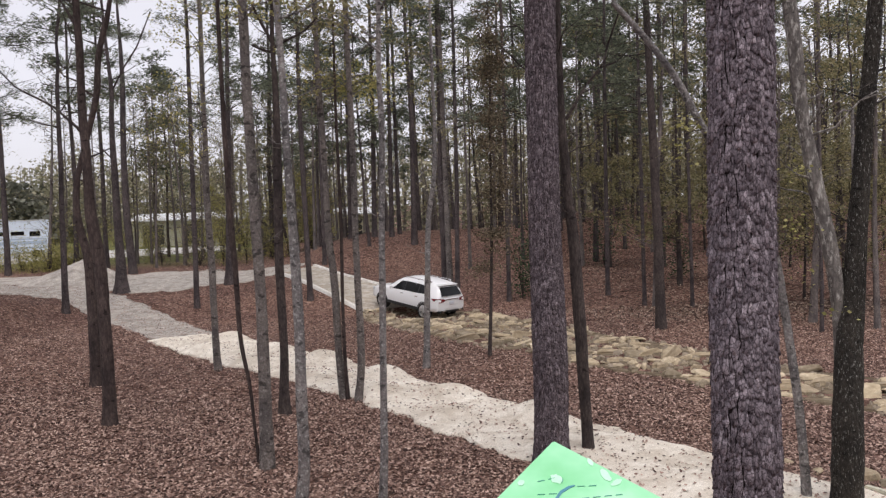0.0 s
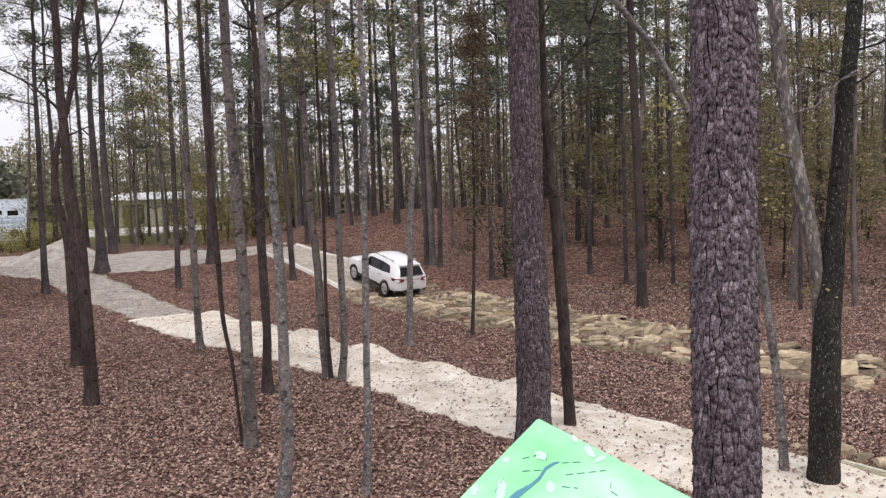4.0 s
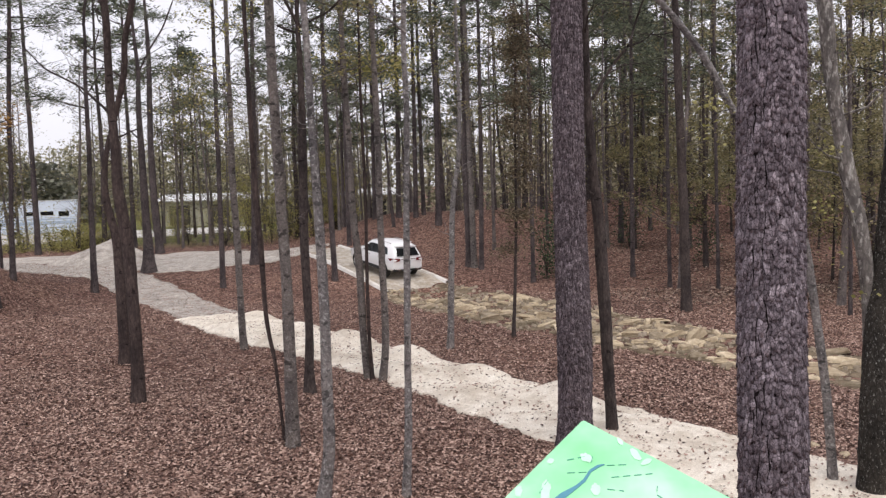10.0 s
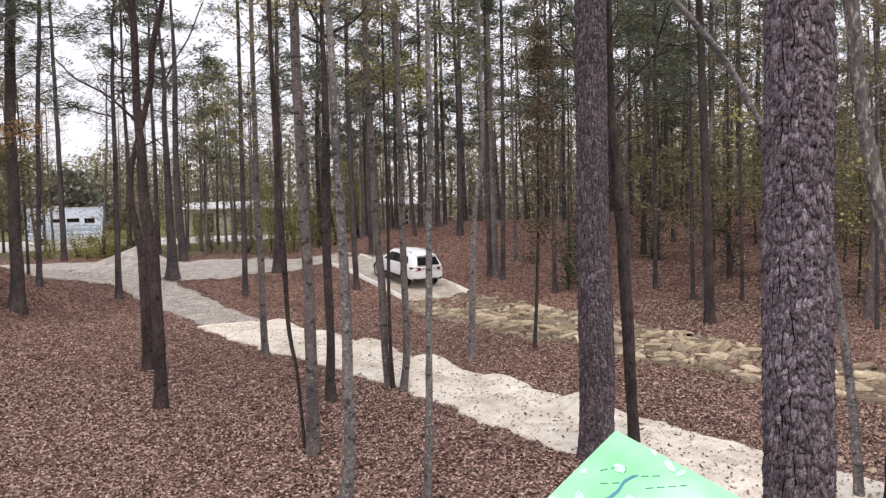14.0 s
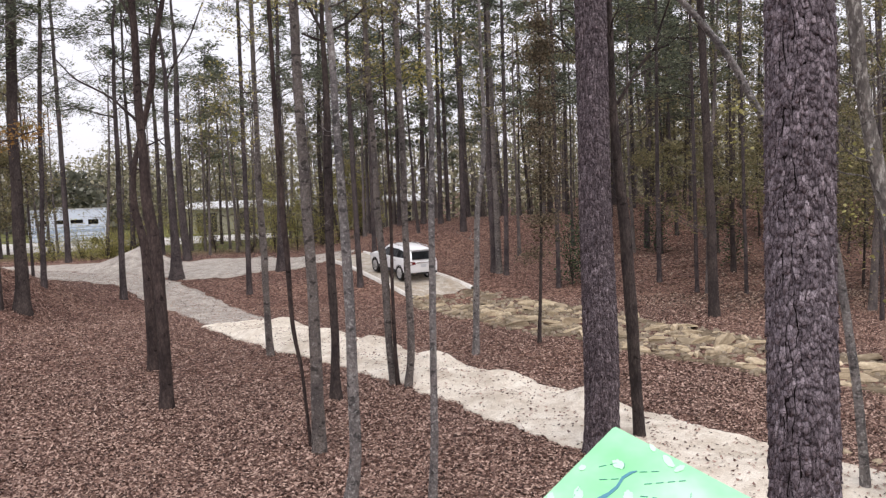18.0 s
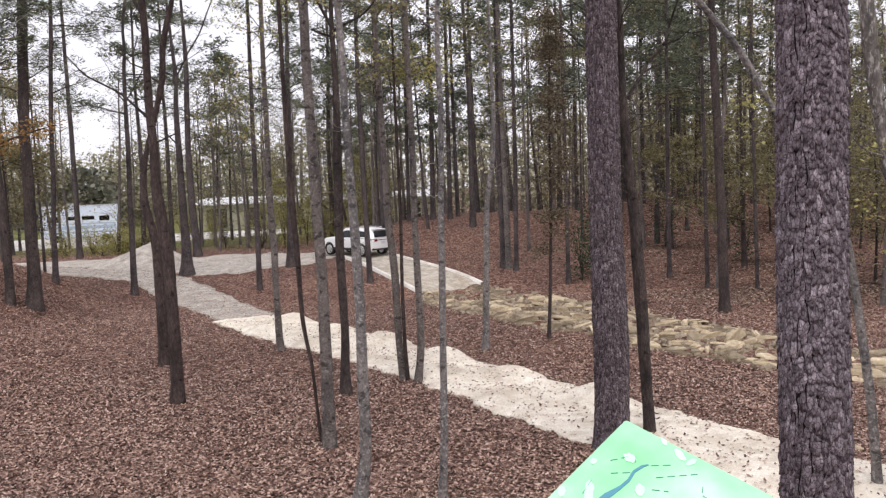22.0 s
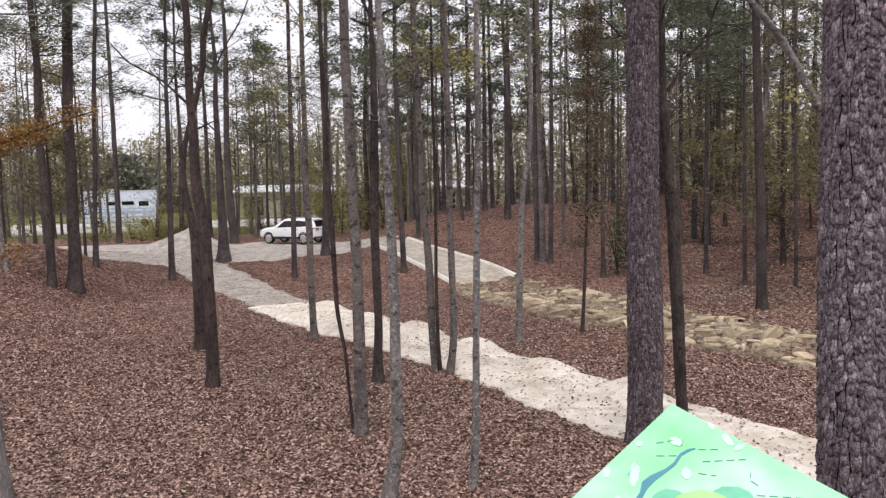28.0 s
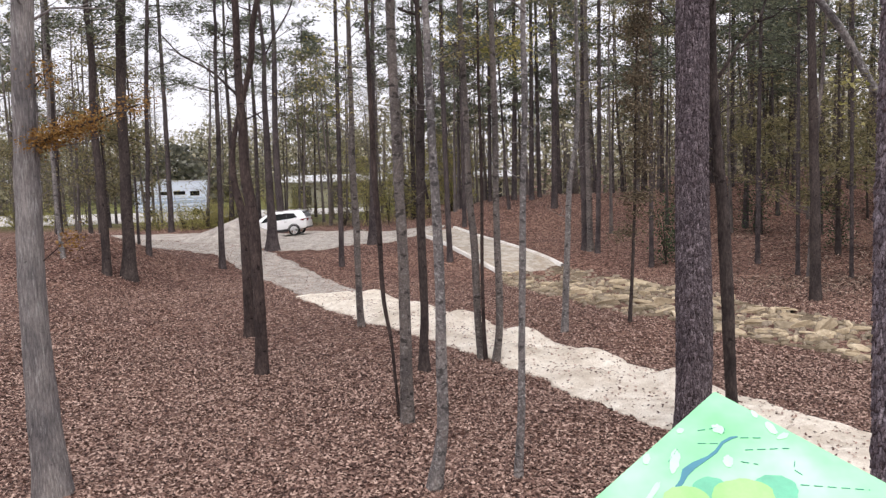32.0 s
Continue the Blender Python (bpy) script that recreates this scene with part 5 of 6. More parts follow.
box(bm, 2.42, 0, 0.56, 0.18, 1.5, 0.24)
bmesh.ops.bevel(bm, geom=bm.edges[:], offset=0.04, segments=2, affect="EDGES")
part("front_bumper", bm, BLACKTRIM, car)
bm = bmesh.new()
box(bm, 2.49, 0, 0.8, 0.06, 0.8, 0.2)
part("grille", bm, BLACKTRIM, car, "dark radiator grille")
bm = bmesh.new()
box(bm, -2.525, 0, 1.06, 0.02, 0.9, 0.035)
part("trim_bar", bm, CHROME, car)
bm = bmesh.new()
box(bm, -2.53, 0, 0.88, 0.02, 0.32, 0.14)
plate = part("number_plate", bm, PLATE, car)
for sgn in (1, -1):
    bm = bmesh.new()
    box(bm, -2.54, sgn * 0.55, 0.5, 0.06, 0.2, 0.06)
    part("tailpipe", bm, CHROME, car)

WHEELS = []
for wx in (1.54, -1.54):
    for wy in (0.83, -0.83):
        sgn = 1 if wy > 0 else -1
        bm = bmesh.new()
        disc(bm, 0.405, 0.45, 0.05, 28)
        geom = [v for v in bm.verts if v.co.z < -0.06]
        bmesh.ops.delete(bm, geom=geom, context="VERTS")
        arch = part("wheel_arch", bm, BLACKTRIM, car, "black wheel arch")
        arch.location = (wx, sgn * 0.95, 0.40)
        hub = new("wheel")
        hub.parent = car
        hub.location = (wx, wy, 0.40)
        WHEELS.append((hub, (wx, wy, 0.40)))
        bm = bmesh.new()
        disc(bm, 0.288, 0.4, 0.27, 32)
        part("tyre", bm, RUBBER, hub, "black tyre", smooth=False)
        bm = bmesh.new()
        disc(bm, 0.262, 0.292, 0.2, 32, sgn * 0.035)
        disc(bm, 0.0001, 0.07, 0.06, 16, sgn * 0.1)
        for i in range(5):
            a = 2 * math.pi * i / 5
            m = Matrix.Rotation(a, 4, "Y")
            box(bm, 0.16, sgn * 0.115, 0, 0.23, 0.03, 0.06, m)
            box(bm, 0.18, sgn * 0.115, 0.05, 0.18, 0.025, 0.03, m)
        part("rim", bm, ALLOY, hub, "five-spoke alloy rim")

# ---- the map panel near the viewer ----
def paint(name, color, rough=0.35):
    m, n, l, b = mat(name, rough, 0.5)
    v = coords(n, l)
    f = noise_tex(n, l, v, 9.0, 5.0)
    lo, hi = tuple(c * 0.82 for c in color), tuple(min(0.95, c * 1.14) for c in color)
    c = ramp(n, l, f, [(0.35, lo), (0.65, hi)])
    g = noise_tex(n, l, v, 220.0, 3.0)
    c = mix(n, l, 1.0, c, ramp(n, l, g, [(0.3, (0.95, 0.95, 0.95)), (0.7, (1.03, 1.03, 1.03))]), "MULTIPLY")
    l.new(c, b.inputs["Base Color"])
    return m


def mint_paint():
    m, n, l, b = mat("mint_green_paint", 0.32, 0.5)
    v = coords(n, l)
    c = ramp(n, l, noise_tex(n, l, v, 7.0, 4.0, 0.55), [(0.3, (0.2, 0.61, 0.27)), (0.48, (0.29, 0.71, 0.39)), (0.62, (0.39, 0.78, 0.49)), (0.78, (0.53, 0.84, 0.63))])
    l.new(c, b.inputs["Base Color"])
    return m


MINT = mint_paint()
TEAL = paint("teal_paint", (0.07, 0.25, 0.33))
HILLGREEN = paint("grass_green_paint", (0.36, 0.78, 0.26))
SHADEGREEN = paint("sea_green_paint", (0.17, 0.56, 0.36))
PALEMINT = paint("pale_mint", (0.5, 0.86, 0.6))
INK = paint("dark_green_ink", (0.05, 0.3, 0.22))
WOOD = plain("weathered_post_wood", (0.23, 0.19, 0.15), 0.85, 0.2, 0.0, 0.3, 25.0)
panel_u, panel_v = Vector((0.7366, -0.5972, -0.3175)), Vector((-0.6764, -0.6503, -0.3458))
panel_n = panel_u.cross(panel_v).normalized()
if panel_n.z < 0:
    panel_n = -panel_n
panel_v = (panel_v - panel_u * panel_v.dot(panel_u)).normalized()
APEX = Vector((0.2575, 1.3, 5.0274))
PANEL = 0.82
sign_thing = empty("map_board", 0.27, 0.62, 3.4)
tagged(sign_thing, "mint-green painted trail map board on a wooden post", "sign")


def on_panel(bm, uvs, lift, thick):
    """A flat shape on the board, corners given along its two edges from the far corner."""
    base = [APEX + panel_u * a + panel_v * c + panel_n * lift - Vector((0.27, 0.62, 3.4)) for a, c in uvs]
    prism(bm, base, -panel_n * thick)


def blob(cu, cv, ru, rv, seed, n=18, turn=0.0, rough=0.18):
    rng = random.Random(seed)
    out = []
    for i in range(n):
        a = 2 * math.pi * i / n
        k = 1 + rng.uniform(-rough, rough)
        x, y = ru * k * math.cos(a), rv * k * math.sin(a)
        out.append((cu + x * math.cos(turn) - y * math.sin(turn), cv + x * math.sin(turn) + y * math.cos(turn)))
    return out


bm = bmesh.new()
on_panel(bm, [(0, 0), (PANEL, 0), (PANEL, PANEL), (0, PANEL)], 0.0, 0.022)
bmesh.ops.bevel(bm, geom=bm.edges[:], offset=0.003, segments=2, affect="EDGES")
board = part("board", bm, MINT, sign_thing, "mint-green painted board with rounded edges")
RIVER = [(0.077, 0.062, 0.001), (0.072, 0.07, 0.0025), (0.068, 0.086, 0.0027), (0.071, 0.107, 0.0029), (0.069, 0.124, 0.0029), (0.063, 0.15, 0.006), (0.062, 0.168, 0.0075), (0.068, 0.185, 0.0045), (0.07, 0.203, 0.0037), (0.068, 0.224, 0.0023), (0.075, 0.26, 0.002), (0.07, 0.34, 0.0036), (0.11, 0.46, 0.0042), (0.1, 0.6, 0.0036)]
bm = bmesh.new()
left_side = [(u - w * 0.8, v - w * 0.3) for u, v, w in RIVER]
right_side = [(u + w * 0.8, v + w * 0.3) for u, v, w in RIVER]
for i in range(len(RIVER) - 1):
    on_panel(bm, [left_side[i], left_side[i + 1], right_side[i + 1], right_side[i]], 0.0012, 0.001)
part("river", bm, TEAL, board, "dark teal painted river")
# pale mint patches laid on the board
for k, (u, v, a, b2, turn) in enumerate([(0.049, 0.068, 0.010, 0.008, 0.3), (0.103, 0.016, 0.013, 0.006, 0.5), (0.122, 0.018, 0.005, 0.010, 0.2), (0.040, 0.161, 0.007, 0.022, -0.5), (0.010, 0.185, 0.005, 0.011, -0.4),
                                        (0.093, 0.112, 0.007, 0.012, -0.6), (0.051, 0.226, 0.004, 0.02, -0.2), (0.012, 0.108, 0.005, 0.006, 0), (0.071, 0.007, 0.008, 0.004, 0.6), (0.2, 0.3, 0.02, 0.012, 0.2), (0.4, 0.2, 0.02, 0.02, 0)]):
    bm = bmesh.new()
    on_panel(bm, blob(u, v, a, b2, 40 + k, 18, turn), 0.0012, 0.001)
    part("pale_patch", bm, PALEMINT, board)
for k, (u, v, a, b2, m) in enumerate([(0.103, 0.169, 0.024, 0.021, SHADEGREEN), (0.164, 0.113, 0.03, 0.026, SHADEGREEN), (0.095, 0.211, 0.033, 0.03, HILLGREEN), (0.141, 0.152, 0.041, 0.03, HILLGREEN), (0.3, 0.25, 0.06, 0.05, HILLGREEN), (0.25, 0.45, 0.05, 0.06, SHADEGREEN)]):
    bm = bmesh.new()
    on_panel(bm, blob(u, v, a, b2, 70 + k, 26, -0.9, 0.05), 0.0012 + 0.0004 * k, 0.001)
    part("hill", bm, m, board)
LINES = [((0.081, 0.061), (0.104, 0.040)), ((0.098, 0.077), (0.14, 0.033)), ((0.044, 0.111), (0.07, 0.087)), ((0.157, 0.049), (0.163, 0.062)), ((0.165, 0.064), (0.18, 0.065)), ((0.183, 0.082), (0.251, 0.029)), ((0.03, 0.09), (0.05, 0.062)), ((0.055, 0.06), (0.062, 0.075)), ((0.03, 0.14), (0.035, 0.17)), ((0.105, 0.1), (0.125, 0.088))]
for (u0, v0), (u1, v1) in LINES:
    L = math.hypot(u1 - u0, v1 - v0)
    du, dv = (u1 - u0) / L, (v1 - v0) / L
    s = 0.0
    while s < L:
        e = min(L, s + 0.011)
        bm = bmesh.new()
        w = 0.00045
        on_panel(bm, [(u0 + du * s - dv * w, v0 + dv * s + du * w), (u0 + du * e - dv * w, v0 + dv * e + du * w), (u0 + du * e + dv * w, v0 + dv * e - du * w), (u0 + du * s + dv * w, v0 + dv * s - du * w)], 0.0012, 0.001)
        part("trail_dash", bm, INK, board)
        s += 0.017
centre = APEX + panel_u * PANEL / 2 + panel_v * PANEL / 2 - panel_n * 0.03
bm = bmesh.new()
bottom = float(gz(centre.x, centre.y)) - 0.3
box(bm, centre.x - 0.27, centre.y - 0.62, (centre.z + bottom) / 2 - 3.4, 0.1, 0.1, centre.z - bottom)
part("post", bm, WOOD, sign_thing, "square wooden post")


# ---- beyond the wood: parking ground, vehicles, a long shed ----
LOT = sand_mat("pale_earth", (0.5, 0.49, 0.47), (0.7, 0.69, 0.67), (0.35, 0.3, 0.24), 1.0, 0.2)
lot_line = [(-80, 88, 24), (-55, 88, 23), (-40, 90, 22), (-20, 98, 12)]
ribbon("parking_ground", lot_line, 40, 8, LOT, lambda s, u, x, y: 0.05 + 0 * x, "pale earth parking ground beyond the trees", "parking ground")
VANWHITE = plain("white_trailer_panel", (0.66, 0.73, 0.82), 0.35, 0.5, 0.0, 0.06, 3.0)
VANGREY = plain("grey_trailer_stripe", (0.4, 0.49, 0.6), 0.4)
ROOFWHITE = plain("pale_metal_roof", (0.55, 0.56, 0.56), 0.4, 0.5, 0.0, 0.06, 2.0)
SHEDWALL = plain("olive_shed_wall", (0.36, 0.35, 0.27), 0.8, 0.3, 0.0, 0.2, 2.0)


def motorhome(x, y, rz, L, H, label):
    t = empty("motorhome", x, y, float(gz(x, y)) + 0.05, rz)
    bm = bmesh.new()
    box(bm, 0, 0, 0.45 + H / 2 - 0.2, L, 2.4, H - 0.5)
    bmesh.ops.bevel(bm, geom=bm.edges[:], offset=0.18, segments=3, affect="EDGES")
    body = part("body", bm, VANWHITE, t)
    for sgn in (1, -1):
        for wx, wz, ww, wh in ((L * 0.33, 0.64, 0.13, 0.13), (L * 0.12, 0.66, 0.16, 0.1), (-L * 0.1, 0.66, 0.12, 0.1), (-L * 0.33, 0.64, 0.14, 0.16)):
            bm = bmesh.new()
            box(bm, wx, sgn * 1.205, H * wz, L * ww, 0.03, H * wh)
            part("window", bm, BLACKGLASS, t, "dark window")
            bm = bmesh.new()
            box(bm, wx, sgn * 1.2, H * (wz - wh / 2) - 0.04, L * ww + 0.1, 0.05, 0.06)
            part("window_frame", bm, ROOFWHITE, t)
        for wz, wh in ((0.5, 0.035), (0.4, 0.09), (0.27, 0.04)):
            bm = bmesh.new()
            box(bm, 0, sgn * 1.205, H * wz, L * 0.94, 0.02, H * wh)
            part("stripe", bm, VANGREY, t, "blue-grey stripe along the side")
        bm = bmesh.new()
        box(bm, 0, sgn * 1.16, H + 0.0, L * 0.96, 0.12, 0.1)
        part("roof_rail", bm, ROOFWHITE, t)
    bm = bmesh.new()
    box(bm, L / 2 + 0.005, 0, H * 0.6, 0.03, 1.9, H * 0.28)
    part("windscreen", bm, BLACKGLASS, t)
    bm = bmesh.new()
    box(bm, -L * 0.1, 0, H + 0.1, 0.9, 0.7, 0.28)
    part("roof_unit", bm, ROOFWHITE, t)
    for wx in (-L * 0.3, L * 0.33):
        for sgn in (1, -1):
            bm = bmesh.new()
            disc(bm, 0.02, 0.42, 0.25, 20)
            w = part("wheel", bm, RUBBER, t)
            w.location = (wx, sgn * 1.08, 0.42)
    return tagged(t, label, "motorhome", group="vehicles on the parking ground")


motorhome(-41.3, 90.5, 16, 7.8, 3.9, "white motorhome with dark windows parked beyond the trees")

shed = empty("long_shed", -19, 112, float(gz(-19, 112)))
bm = bmesh.new()
box(bm, 0, 0, 1.6, 30, 8, 3.2)
part("wall", bm, SHEDWALL, shed)
bm = bmesh.new()
prism(bm, [(-15.5, -4.6, 3.2), (15.5, -4.6, 3.2), (15.5, 0, 4.0), (-15.5, 0, 4.0)], (0, 0, 0.16))
prism(bm, [(-15.5, 0.01, 4.0), (15.5, 0.01, 4.0), (15.5, 4.6, 3.2), (-15.5, 4.6, 3.2)], (0, 0, 0.16))
part("roof", bm, ROOFWHITE, shed, "pale metal roof")
for k in range(6):
    bm = bmesh.new()
    box(bm, -12.5 + 5 * k, -4.02, 1.5, 2.6, 0.06, 2.4)
    part("door", bm, BLACKTRIM, shed, "dark opening")
tagged(shed, "long low shed with a pale metal roof behind the wood", "shed")

# ---- the edging beam and stones beside the track ----
EDGE = plain("pale_sawn_timber", (0.52, 0.5, 0.4), 0.8, 0.2, 0.0, 0.2, 12.0)
beam = empty("edging_beam", 8.75, 13.1, float(gz(8.75, 13.1)), -60)
bm = bmesh.new()
box(bm, 0, 0, 0.06, 2.8, 0.14, 0.2)
bmesh.ops.bevel(bm, geom=bm.edges[:], offset=0.02, segments=2, affect="EDGES")
part("beam", bm, EDGE, beam)
tagged(beam, "pale sawn timber edging beam beside the sandy track", "beam")


# ---- stones of the rock bed: each its own, on a few shared meshes ----
def stone_mesh(seed, flat):
    """A broken slab: an uneven outline, a nearly flat split top, chipped edges."""
    rng = np.random.RandomState(seed)
    n = 9
    ang = np.sort(rng.uniform(0, 2 * np.pi, n))
    rad = rng.uniform(0.36, 0.56, n)
    out = np.stack([np.cos(ang) * rad * 1.15, np.sin(ang) * rad], 1)
    slope = rng.uniform(-0.22, 0.22, 2)
    v, f = [], []
    for k, (s, z) in enumerate(((1.06, -0.5), (1.0, 0.2), (0.93, 0.62), (0.62, 1.0))):
        for x, y in out:
            j = rng.randn(3) * (0.025, 0.025, 0.06)
            v.append((x * s + j[0], y * s + j[1], (z + j[2]) * flat * 0.5 + (slope @ (x, y)) * flat * (1 if k else 0)))
    v.append((0.05, 0.0, 1.05 * flat * 0.5))
    for k in range(3):
        for i in range(n):
            f.append((k * n + i, k * n + (i + 1) % n, (k + 1) * n + (i + 1) % n, (k + 1) * n + i))
    for i in range(n):
        f.append((3 * n + i, 3 * n + (i + 1) % n, 4 * n))
    me = bpy.data.meshes.new("stone")
    me.from_pydata([tuple(p) for p in v], [], f)
    me.update()
    me.materials.append(ROCK_VARIED)
    return me


def varied_rock():
    m, n, l, b = mat("varied_sandstone", 0.9, 0.2)
    v = coords(n, l)
    c = ramp(n, l, noise_tex(n, l, v, 3.0, 6.0, 0.65), [(0.3, (0.27, 0.22, 0.15)), (0.55, (0.45, 0.38, 0.28)), (0.75, (0.64, 0.57, 0.45))])
    info = n.new("ShaderNodeObjectInfo")
    c = mix(n, l, 1.0, c, ramp(n, l, info.outputs["Random"], [(0.0, (0.5, 0.49, 0.47)), (0.4, (0.85, 0.82, 0.78)), (0.7, (1.1, 1.06, 0.98)), (1.0, (1.35, 1.33, 1.28))]), "MULTIPLY")
    st = noise_tex(n, l, v, 1.4, 4.0)
    c = mix(n, l, ramp(n, l, st, [(0.55, (0, 0, 0)), (0.7, (0.6, 0.6, 0.6))]), c, (0.12, 0.105, 0.065))
    l.new(c, b.inputs["Base Color"])
    bump(n, l, b, noise_tex(n, l, v, 12.0, 7.0, 0.7), 0.6, 0.04)
    return m


ROCK_VARIED = varied_rock()
STONES = [stone_mesh(s, f) for s, f in ((1, 0.35), (2, 0.28), (3, 0.45), (4, 0.3), (5, 0.5), (6, 0.25), (7, 0.4), (8, 0.32), (9, 0.6), (10, 0.3))]
stone_rng = random.Random(3)
bed_pts = spline(BED_LINE, 400)
bed_dir = np.gradient(bed_pts[:, :2], axis=0)
placed = []
tries = 0
while len(placed) < 290 and tries < 6000:
    tries += 1
    i = int(stone_rng.uniform(4, 330))
    u = stone_rng.uniform(-1, 1)
    d = bed_dir[i] / np.linalg.norm(bed_dir[i])
    w = bed_pts[i, 2] / 2
    x, y = bed_pts[i, 0] + d[1] * u * w, bed_pts[i, 1] - d[0] * u * w
    size = stone_rng.uniform(0.22, 0.45) if stone_rng.random() < 0.62 else stone_rng.uniform(0.45, 0.8)
    if any(math.hypot(x - a, y - b) < 0.40 * (size + s) for a, b, s in placed):
        continue
    if math.hypot(x - 0.5, y - 42.4) < 1.5:
        continue
    placed.append((x, y, size))
    ob = new("stone", stone_rng.choice(STONES))
    ob.parent = rock_bed
    ob.matrix_world = pose(x, y, float(gz(x, y)) + 0.05 * size, stone_rng.uniform(-14, 14), stone_rng.uniform(-14, 14), stone_rng.gauss(25, 45)) @ Matrix.Diagonal((size * stone_rng.uniform(1.1, 2.0), size, min(size, 0.5) * stone_rng.uniform(0.8, 1.5), 1))
pebbles = []
peb_rng = np.random.RandomState(31)
for k in range(1000):
    i = peb_rng.randint(4, 360)
    u = peb_rng.uniform(-1.12, 1.12)
    d = bed_dir[i] / np.linalg.norm(bed_dir[i])
    x, y = bed_pts[i, 0] + d[1] * u * bed_pts[i, 2] / 2, bed_pts[i, 1] - d[0] * u * bed_pts[i, 2] / 2
    r = peb_rng.uniform(0.04, 0.15)
    a = peb_rng.uniform(0, 6.3, 5)
    base = np.stack([np.cos(np.sort(a)) * r, np.sin(np.sort(a)) * r * 0.8, np.full(5, -0.05)], 1)
    top = base * (0.7, 0.7, 0) + (0, 0, r * peb_rng.uniform(0.3, 0.85))
    v = np.concatenate([base, top]) + (x, y, float(gz(x, y)) + 0.03)
    f = np.array([[j, (j + 1) % 5, 5 + (j + 1) % 5, 5 + j] for j in range(5)] + [[5, 6, 7, 8], [5, 8, 9, 9]])
    pebbles.append((v, f[:6]))
tagged(mesh_object("pebbles", *merge(pebbles), ROCK), "small loose stones between the slabs", "pebbles", kind="stuff")
for k, (x, y, s) in enumerate([(8.45, 15.0, 0.5), (8.65, 14.6, 0.42), (8.85, 14.2, 0.5), (9.3, 14.4, 0.6), (7.5, 16.1, 0.26), (7.62, 15.8, 0.2), (9.1, 13.6, 0.55), (7.75, 15.5, 0.3)]):
    ob = new("boulder", STONES[(k * 3 + 4) % 10])
    ob.matrix_world = pose(x, y, float(gz(x, y)) + 0.1 * s, 4 * k, -3 * k, 40 * k) @ Matrix.Diagonal((s, s * 0.85, s * 1.2, 1))
    tagged(ob, "rough tan sandstone boulder beside the sandy track", "boulder", group="boulders along the track edge")

# ---- fallen leaves: too many to count ----
leaf_rng = np.random.RandomState(9)


def litter(n, y0, y1, size, power=1.0):
    y = y0 + (y1 - y0) * leaf_rng.rand(n) ** power
    x = (leaf_rng.rand(n) * 2 - 1) * (0.74 * y + 1.0)
    return x, y, size


def on_way(x, y, line, extra=0.0):
    p = spline(line, 140)
    out = np.zeros(len(x), bool)
    for a, b, w in p:
        out |= np.hypot(x - a, y - b) < w / 2 + extra
    return out


def lay_leaves(name, x, y, z, size, label, material=None):
    n = len(x)
    c = np.stack([x, y, z], 1)
    a = leaf_rng.uniform(0, 2 * np.pi, n)
    tilt = leaf_rng.uniform(-0.45, 0.45, (n, 2))
    d1 = np.stack([np.cos(a), np.sin(a), tilt[:, 0]], 1)
    d2 = np.stack([-np.sin(a), np.cos(a), tilt[:, 1]], 1)
    s = size * leaf_rng.uniform(0.55, 1.35, n)[:, None]
    curl = np.array([0, 0, 1.0]) * s * leaf_rng.uniform(0.0, 0.35, n)[:, None]
    v = np.stack([c - d1 * s * 0.55 + curl, c - d1 * s * 0.08 - d2 * s * 0.34, c + d1 * s * 0.55 + curl * 0.6, c - d1 * s * 0.02 + d2 * s * 0.34], 1)
    return tagged(mesh_object(name, v.reshape(-1, 3), np.arange(4 * n).reshape(n, 4), material or LITTER), label, "leaves", kind="stuff")


lx, ly, lz = [], [], []
for n, y0, y1 in ((185000, 12, 24), (130000, 24, 40), (62000, 40, 68), (20000, 68, 94)):
    x, y, s = litter(n, y0, y1, 0.1)
    keep = ~on_way(x, y, PATH_LINE, -0.1) & ~on_way(x, y, BED_LINE, 0.0) & ~on_way(x, y, RAMP_LINE, 0.1) & ~on_way(x, y, LOOP_LINE, 0.0) & ~on_way(x, y, GRAVEL_LINE, -0.1)
    lx.append(x[keep])
    ly.append(y[keep])
lx, ly = np.concatenate(lx), np.concatenate(ly)
lz = gz(lx, ly) + 0.03 * wobble(lx, ly) + 0.02 + 0.02 * leaf_rng.rand(len(lx))
# leaves that take the litter colour darkened for shade
deep_wood = (leaf_rng.rand(len(lx)) < ss(5, 14, lx) * ss(30, 44, ly)) | (ly > 69)
lay_leaves("leaf_litter", lx[~deep_wood], ly[~deep_wood], lz[~deep_wood], 0.073, "thick litter of curled red-brown fallen leaves")
lay_leaves("leaf_litter", lx[deep_wood], ly[deep_wood], lz[deep_wood], 0.12, "grey-brown fallen leaves deep in the wood, coloured darker as in shade", SHADED_LITTER)

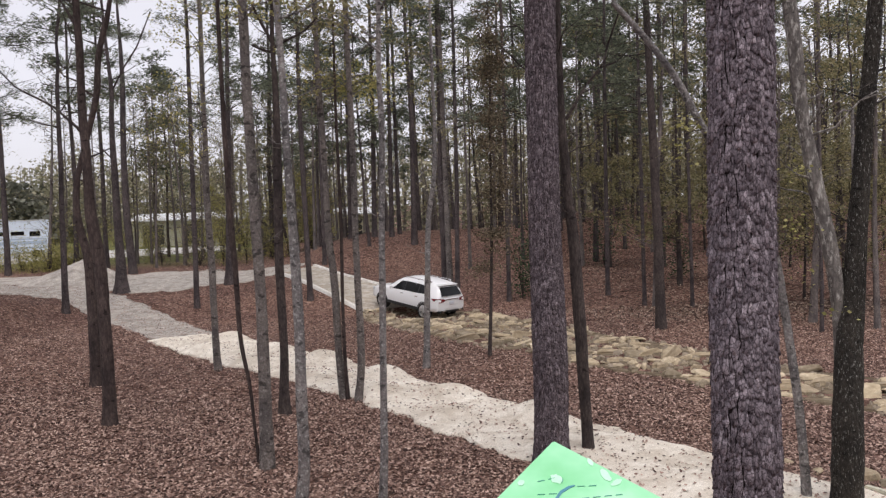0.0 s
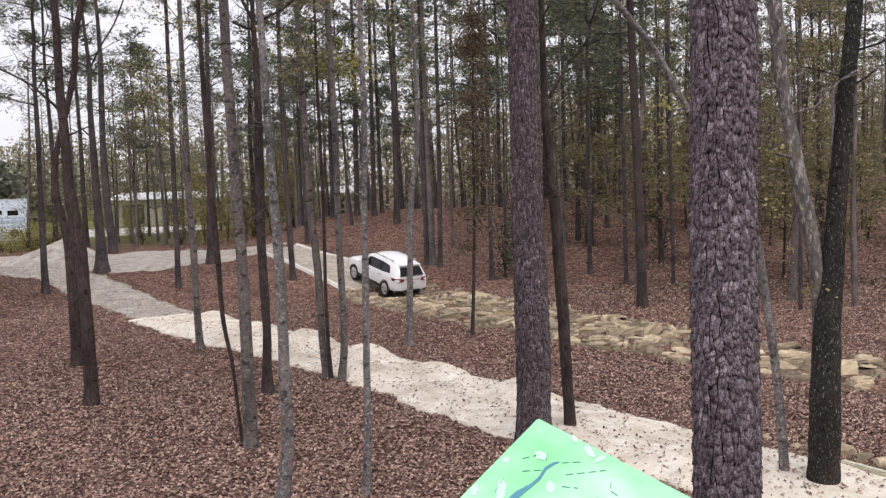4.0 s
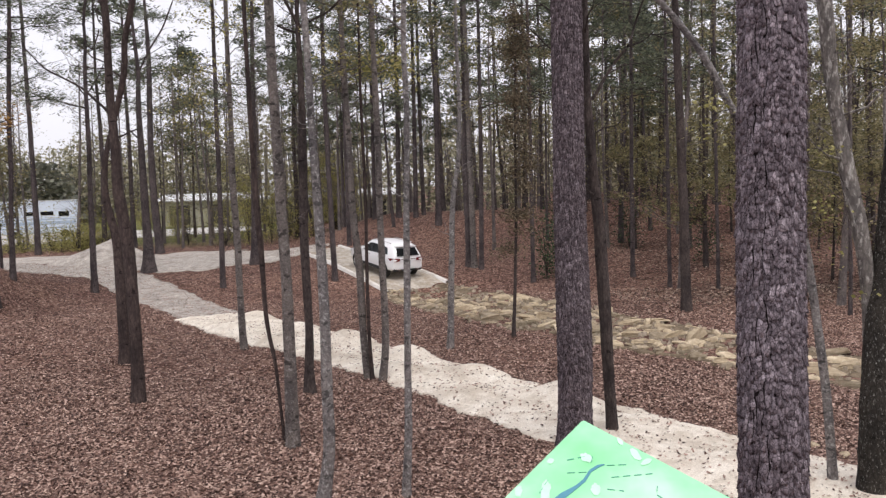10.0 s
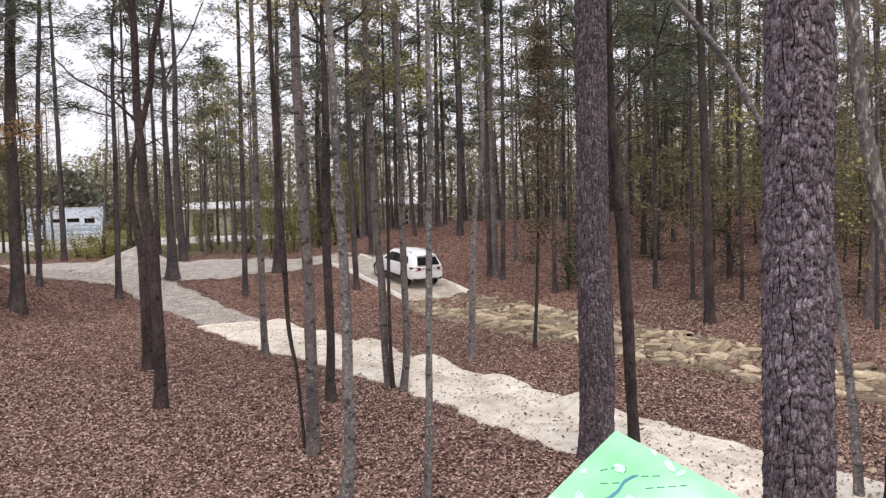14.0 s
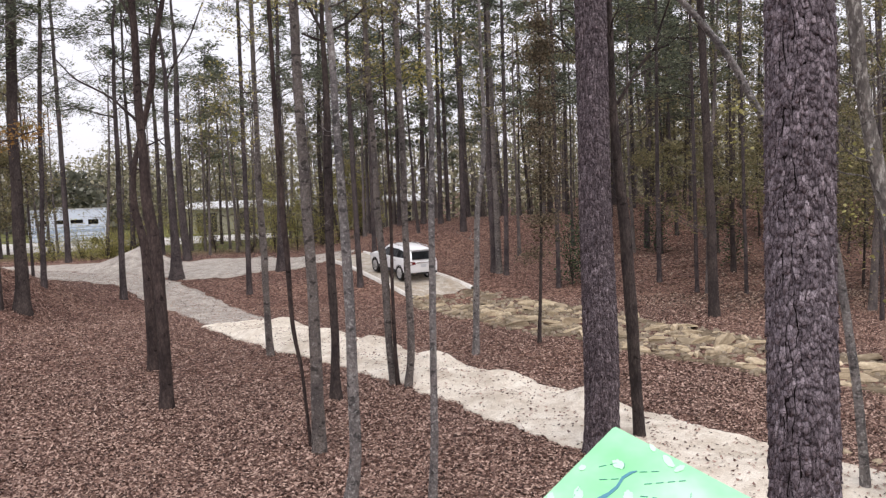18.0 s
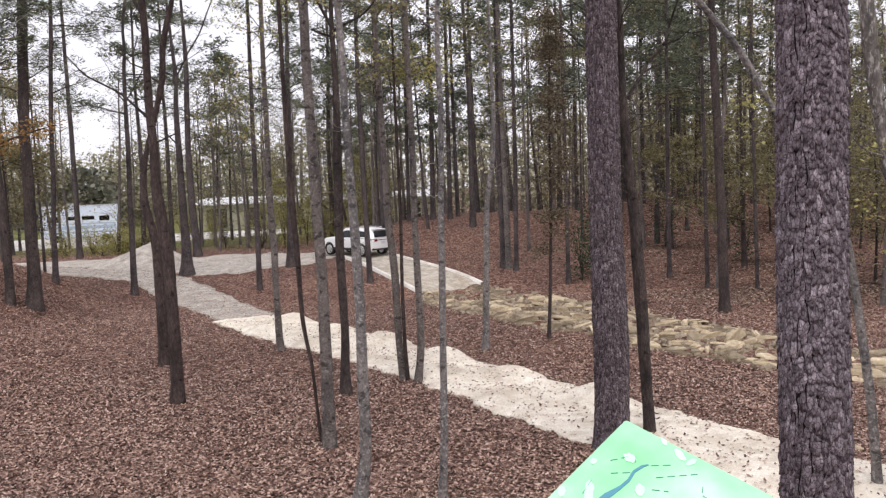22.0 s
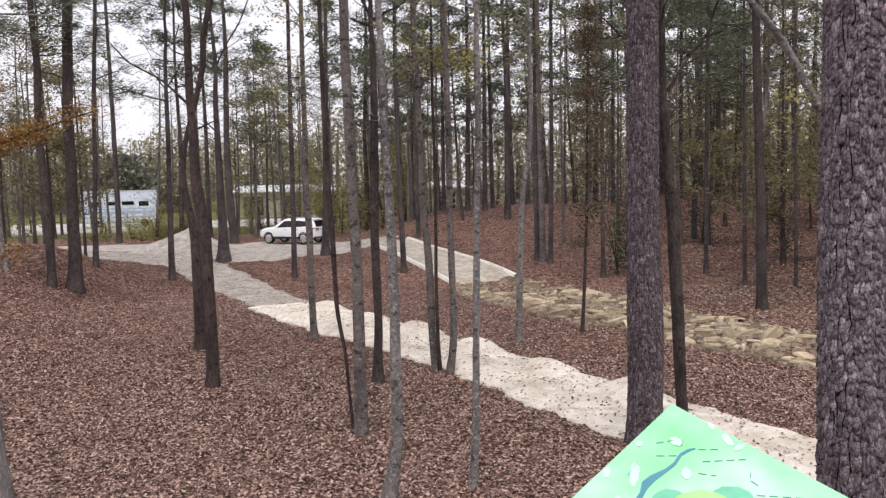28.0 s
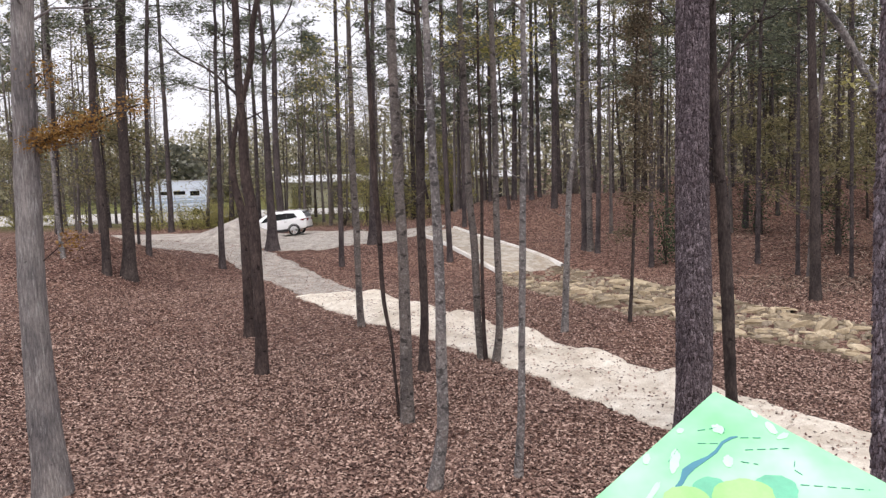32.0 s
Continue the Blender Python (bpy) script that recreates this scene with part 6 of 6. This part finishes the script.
# leaves blown on to the sandy and gravel tracks
for line, n, hf in ((PATH_LINE, 3800, sand_height), (GRAVEL_LINE, 5000, gravel_height), (LOOP_LINE, 900, gravel_height)):
    c = spline(line, 500)
    d = np.gradient(c[:, :2], axis=0)
    d /= np.linalg.norm(d, axis=1, keepdims=True)
    s_at = np.concatenate([[0], np.cumsum(np.linalg.norm(np.diff(c[:, :2], axis=0), axis=1))])
    i = leaf_rng.randint(0, 480, n)
    u = leaf_rng.uniform(-1, 1, n)
    x = c[i, 0] + d[i, 1] * u * c[i, 2] / 2
    y = c[i, 1] - d[i, 0] * u * c[i, 2] / 2
    z = gz(x, y) + hf(s_at[i], u, x, y) + 0.015
    lay_leaves("leaf_litter", x, y, z, 0.065, "scattered brown leaves on the track")



def motions():
    """The car leaves the rocks, waits on the ramp, climbs it and turns away behind the gravel heap."""
    way = [(0.0, 0.52, 42.2, 131), (1.0, 0.25, 42.4, 128), (2.0, 0.0, 42.5, 124), (3.0, -0.12, 42.8, 122), (4.0, -0.2, 43.1, 121), (5.5, -1.0, 44.5, 123), (7.0, -1.85, 45.8, 124), (9.0, -2.4, 46.4, 122), (13.0, -2.5, 46.5, 122), (17.0, -2.55, 46.6, 121),
           (18.0, -2.9, 47.1, 120), (19.0, -3.6, 48.0, 120), (20.0, -4.85, 49.4, 124), (21.0, -5.8, 52.2, 128), (22.0, -6.9, 54.4, 139), (23.0, -8.2, 55.7, 144), (24.0, -9.2, 57.0, 141), (25.5, -11.4, 58.5, 147), (27.0, -13.1, 59.0, 149), (28.0, -14.4, 59.1, 155), (29.0, -15.75, 58.6, 165), (30.0, -16.95, 58.3, 174), (31.0, -18.05, 58.5, 179), (32.0, -19.05, 58.7, 182)]
    rows = []
    for t, x, y, h in way:
        a = radians(h)
        front = float(gz(x + 1.54 * math.cos(a), y + 1.54 * math.sin(a)))
        rear = float(gz(x - 1.54 * math.cos(a), y - 1.54 * math.sin(a)))
        rows.append((t, Matrix.Translation((x, y, (front + rear) / 2 + 0.09)) @ pose(0, 0, 0, 0, 0, h) @ pose(0, 0, 0, 0, -math.degrees(math.atan2(front - rear, 3.08)), 0)))
    walk(car, rows)
    ts = np.arange(0, 32.01, 0.25)
    wt = [w[0] for w in way]
    xs, ys = np.interp(ts, wt, [w[1] for w in way]), np.interp(ts, wt, [w[2] for w in way])
    turned = np.concatenate([[0], np.cumsum(np.hypot(np.diff(xs), np.diff(ys)))]) / 0.385
    for hub, (wx, wy, wz) in WHEELS:
        walk(hub, [(float(t), pose(wx, wy, wz, 0, math.degrees(float(a)), 0)) for t, a in zip(ts, turned)])


motions()
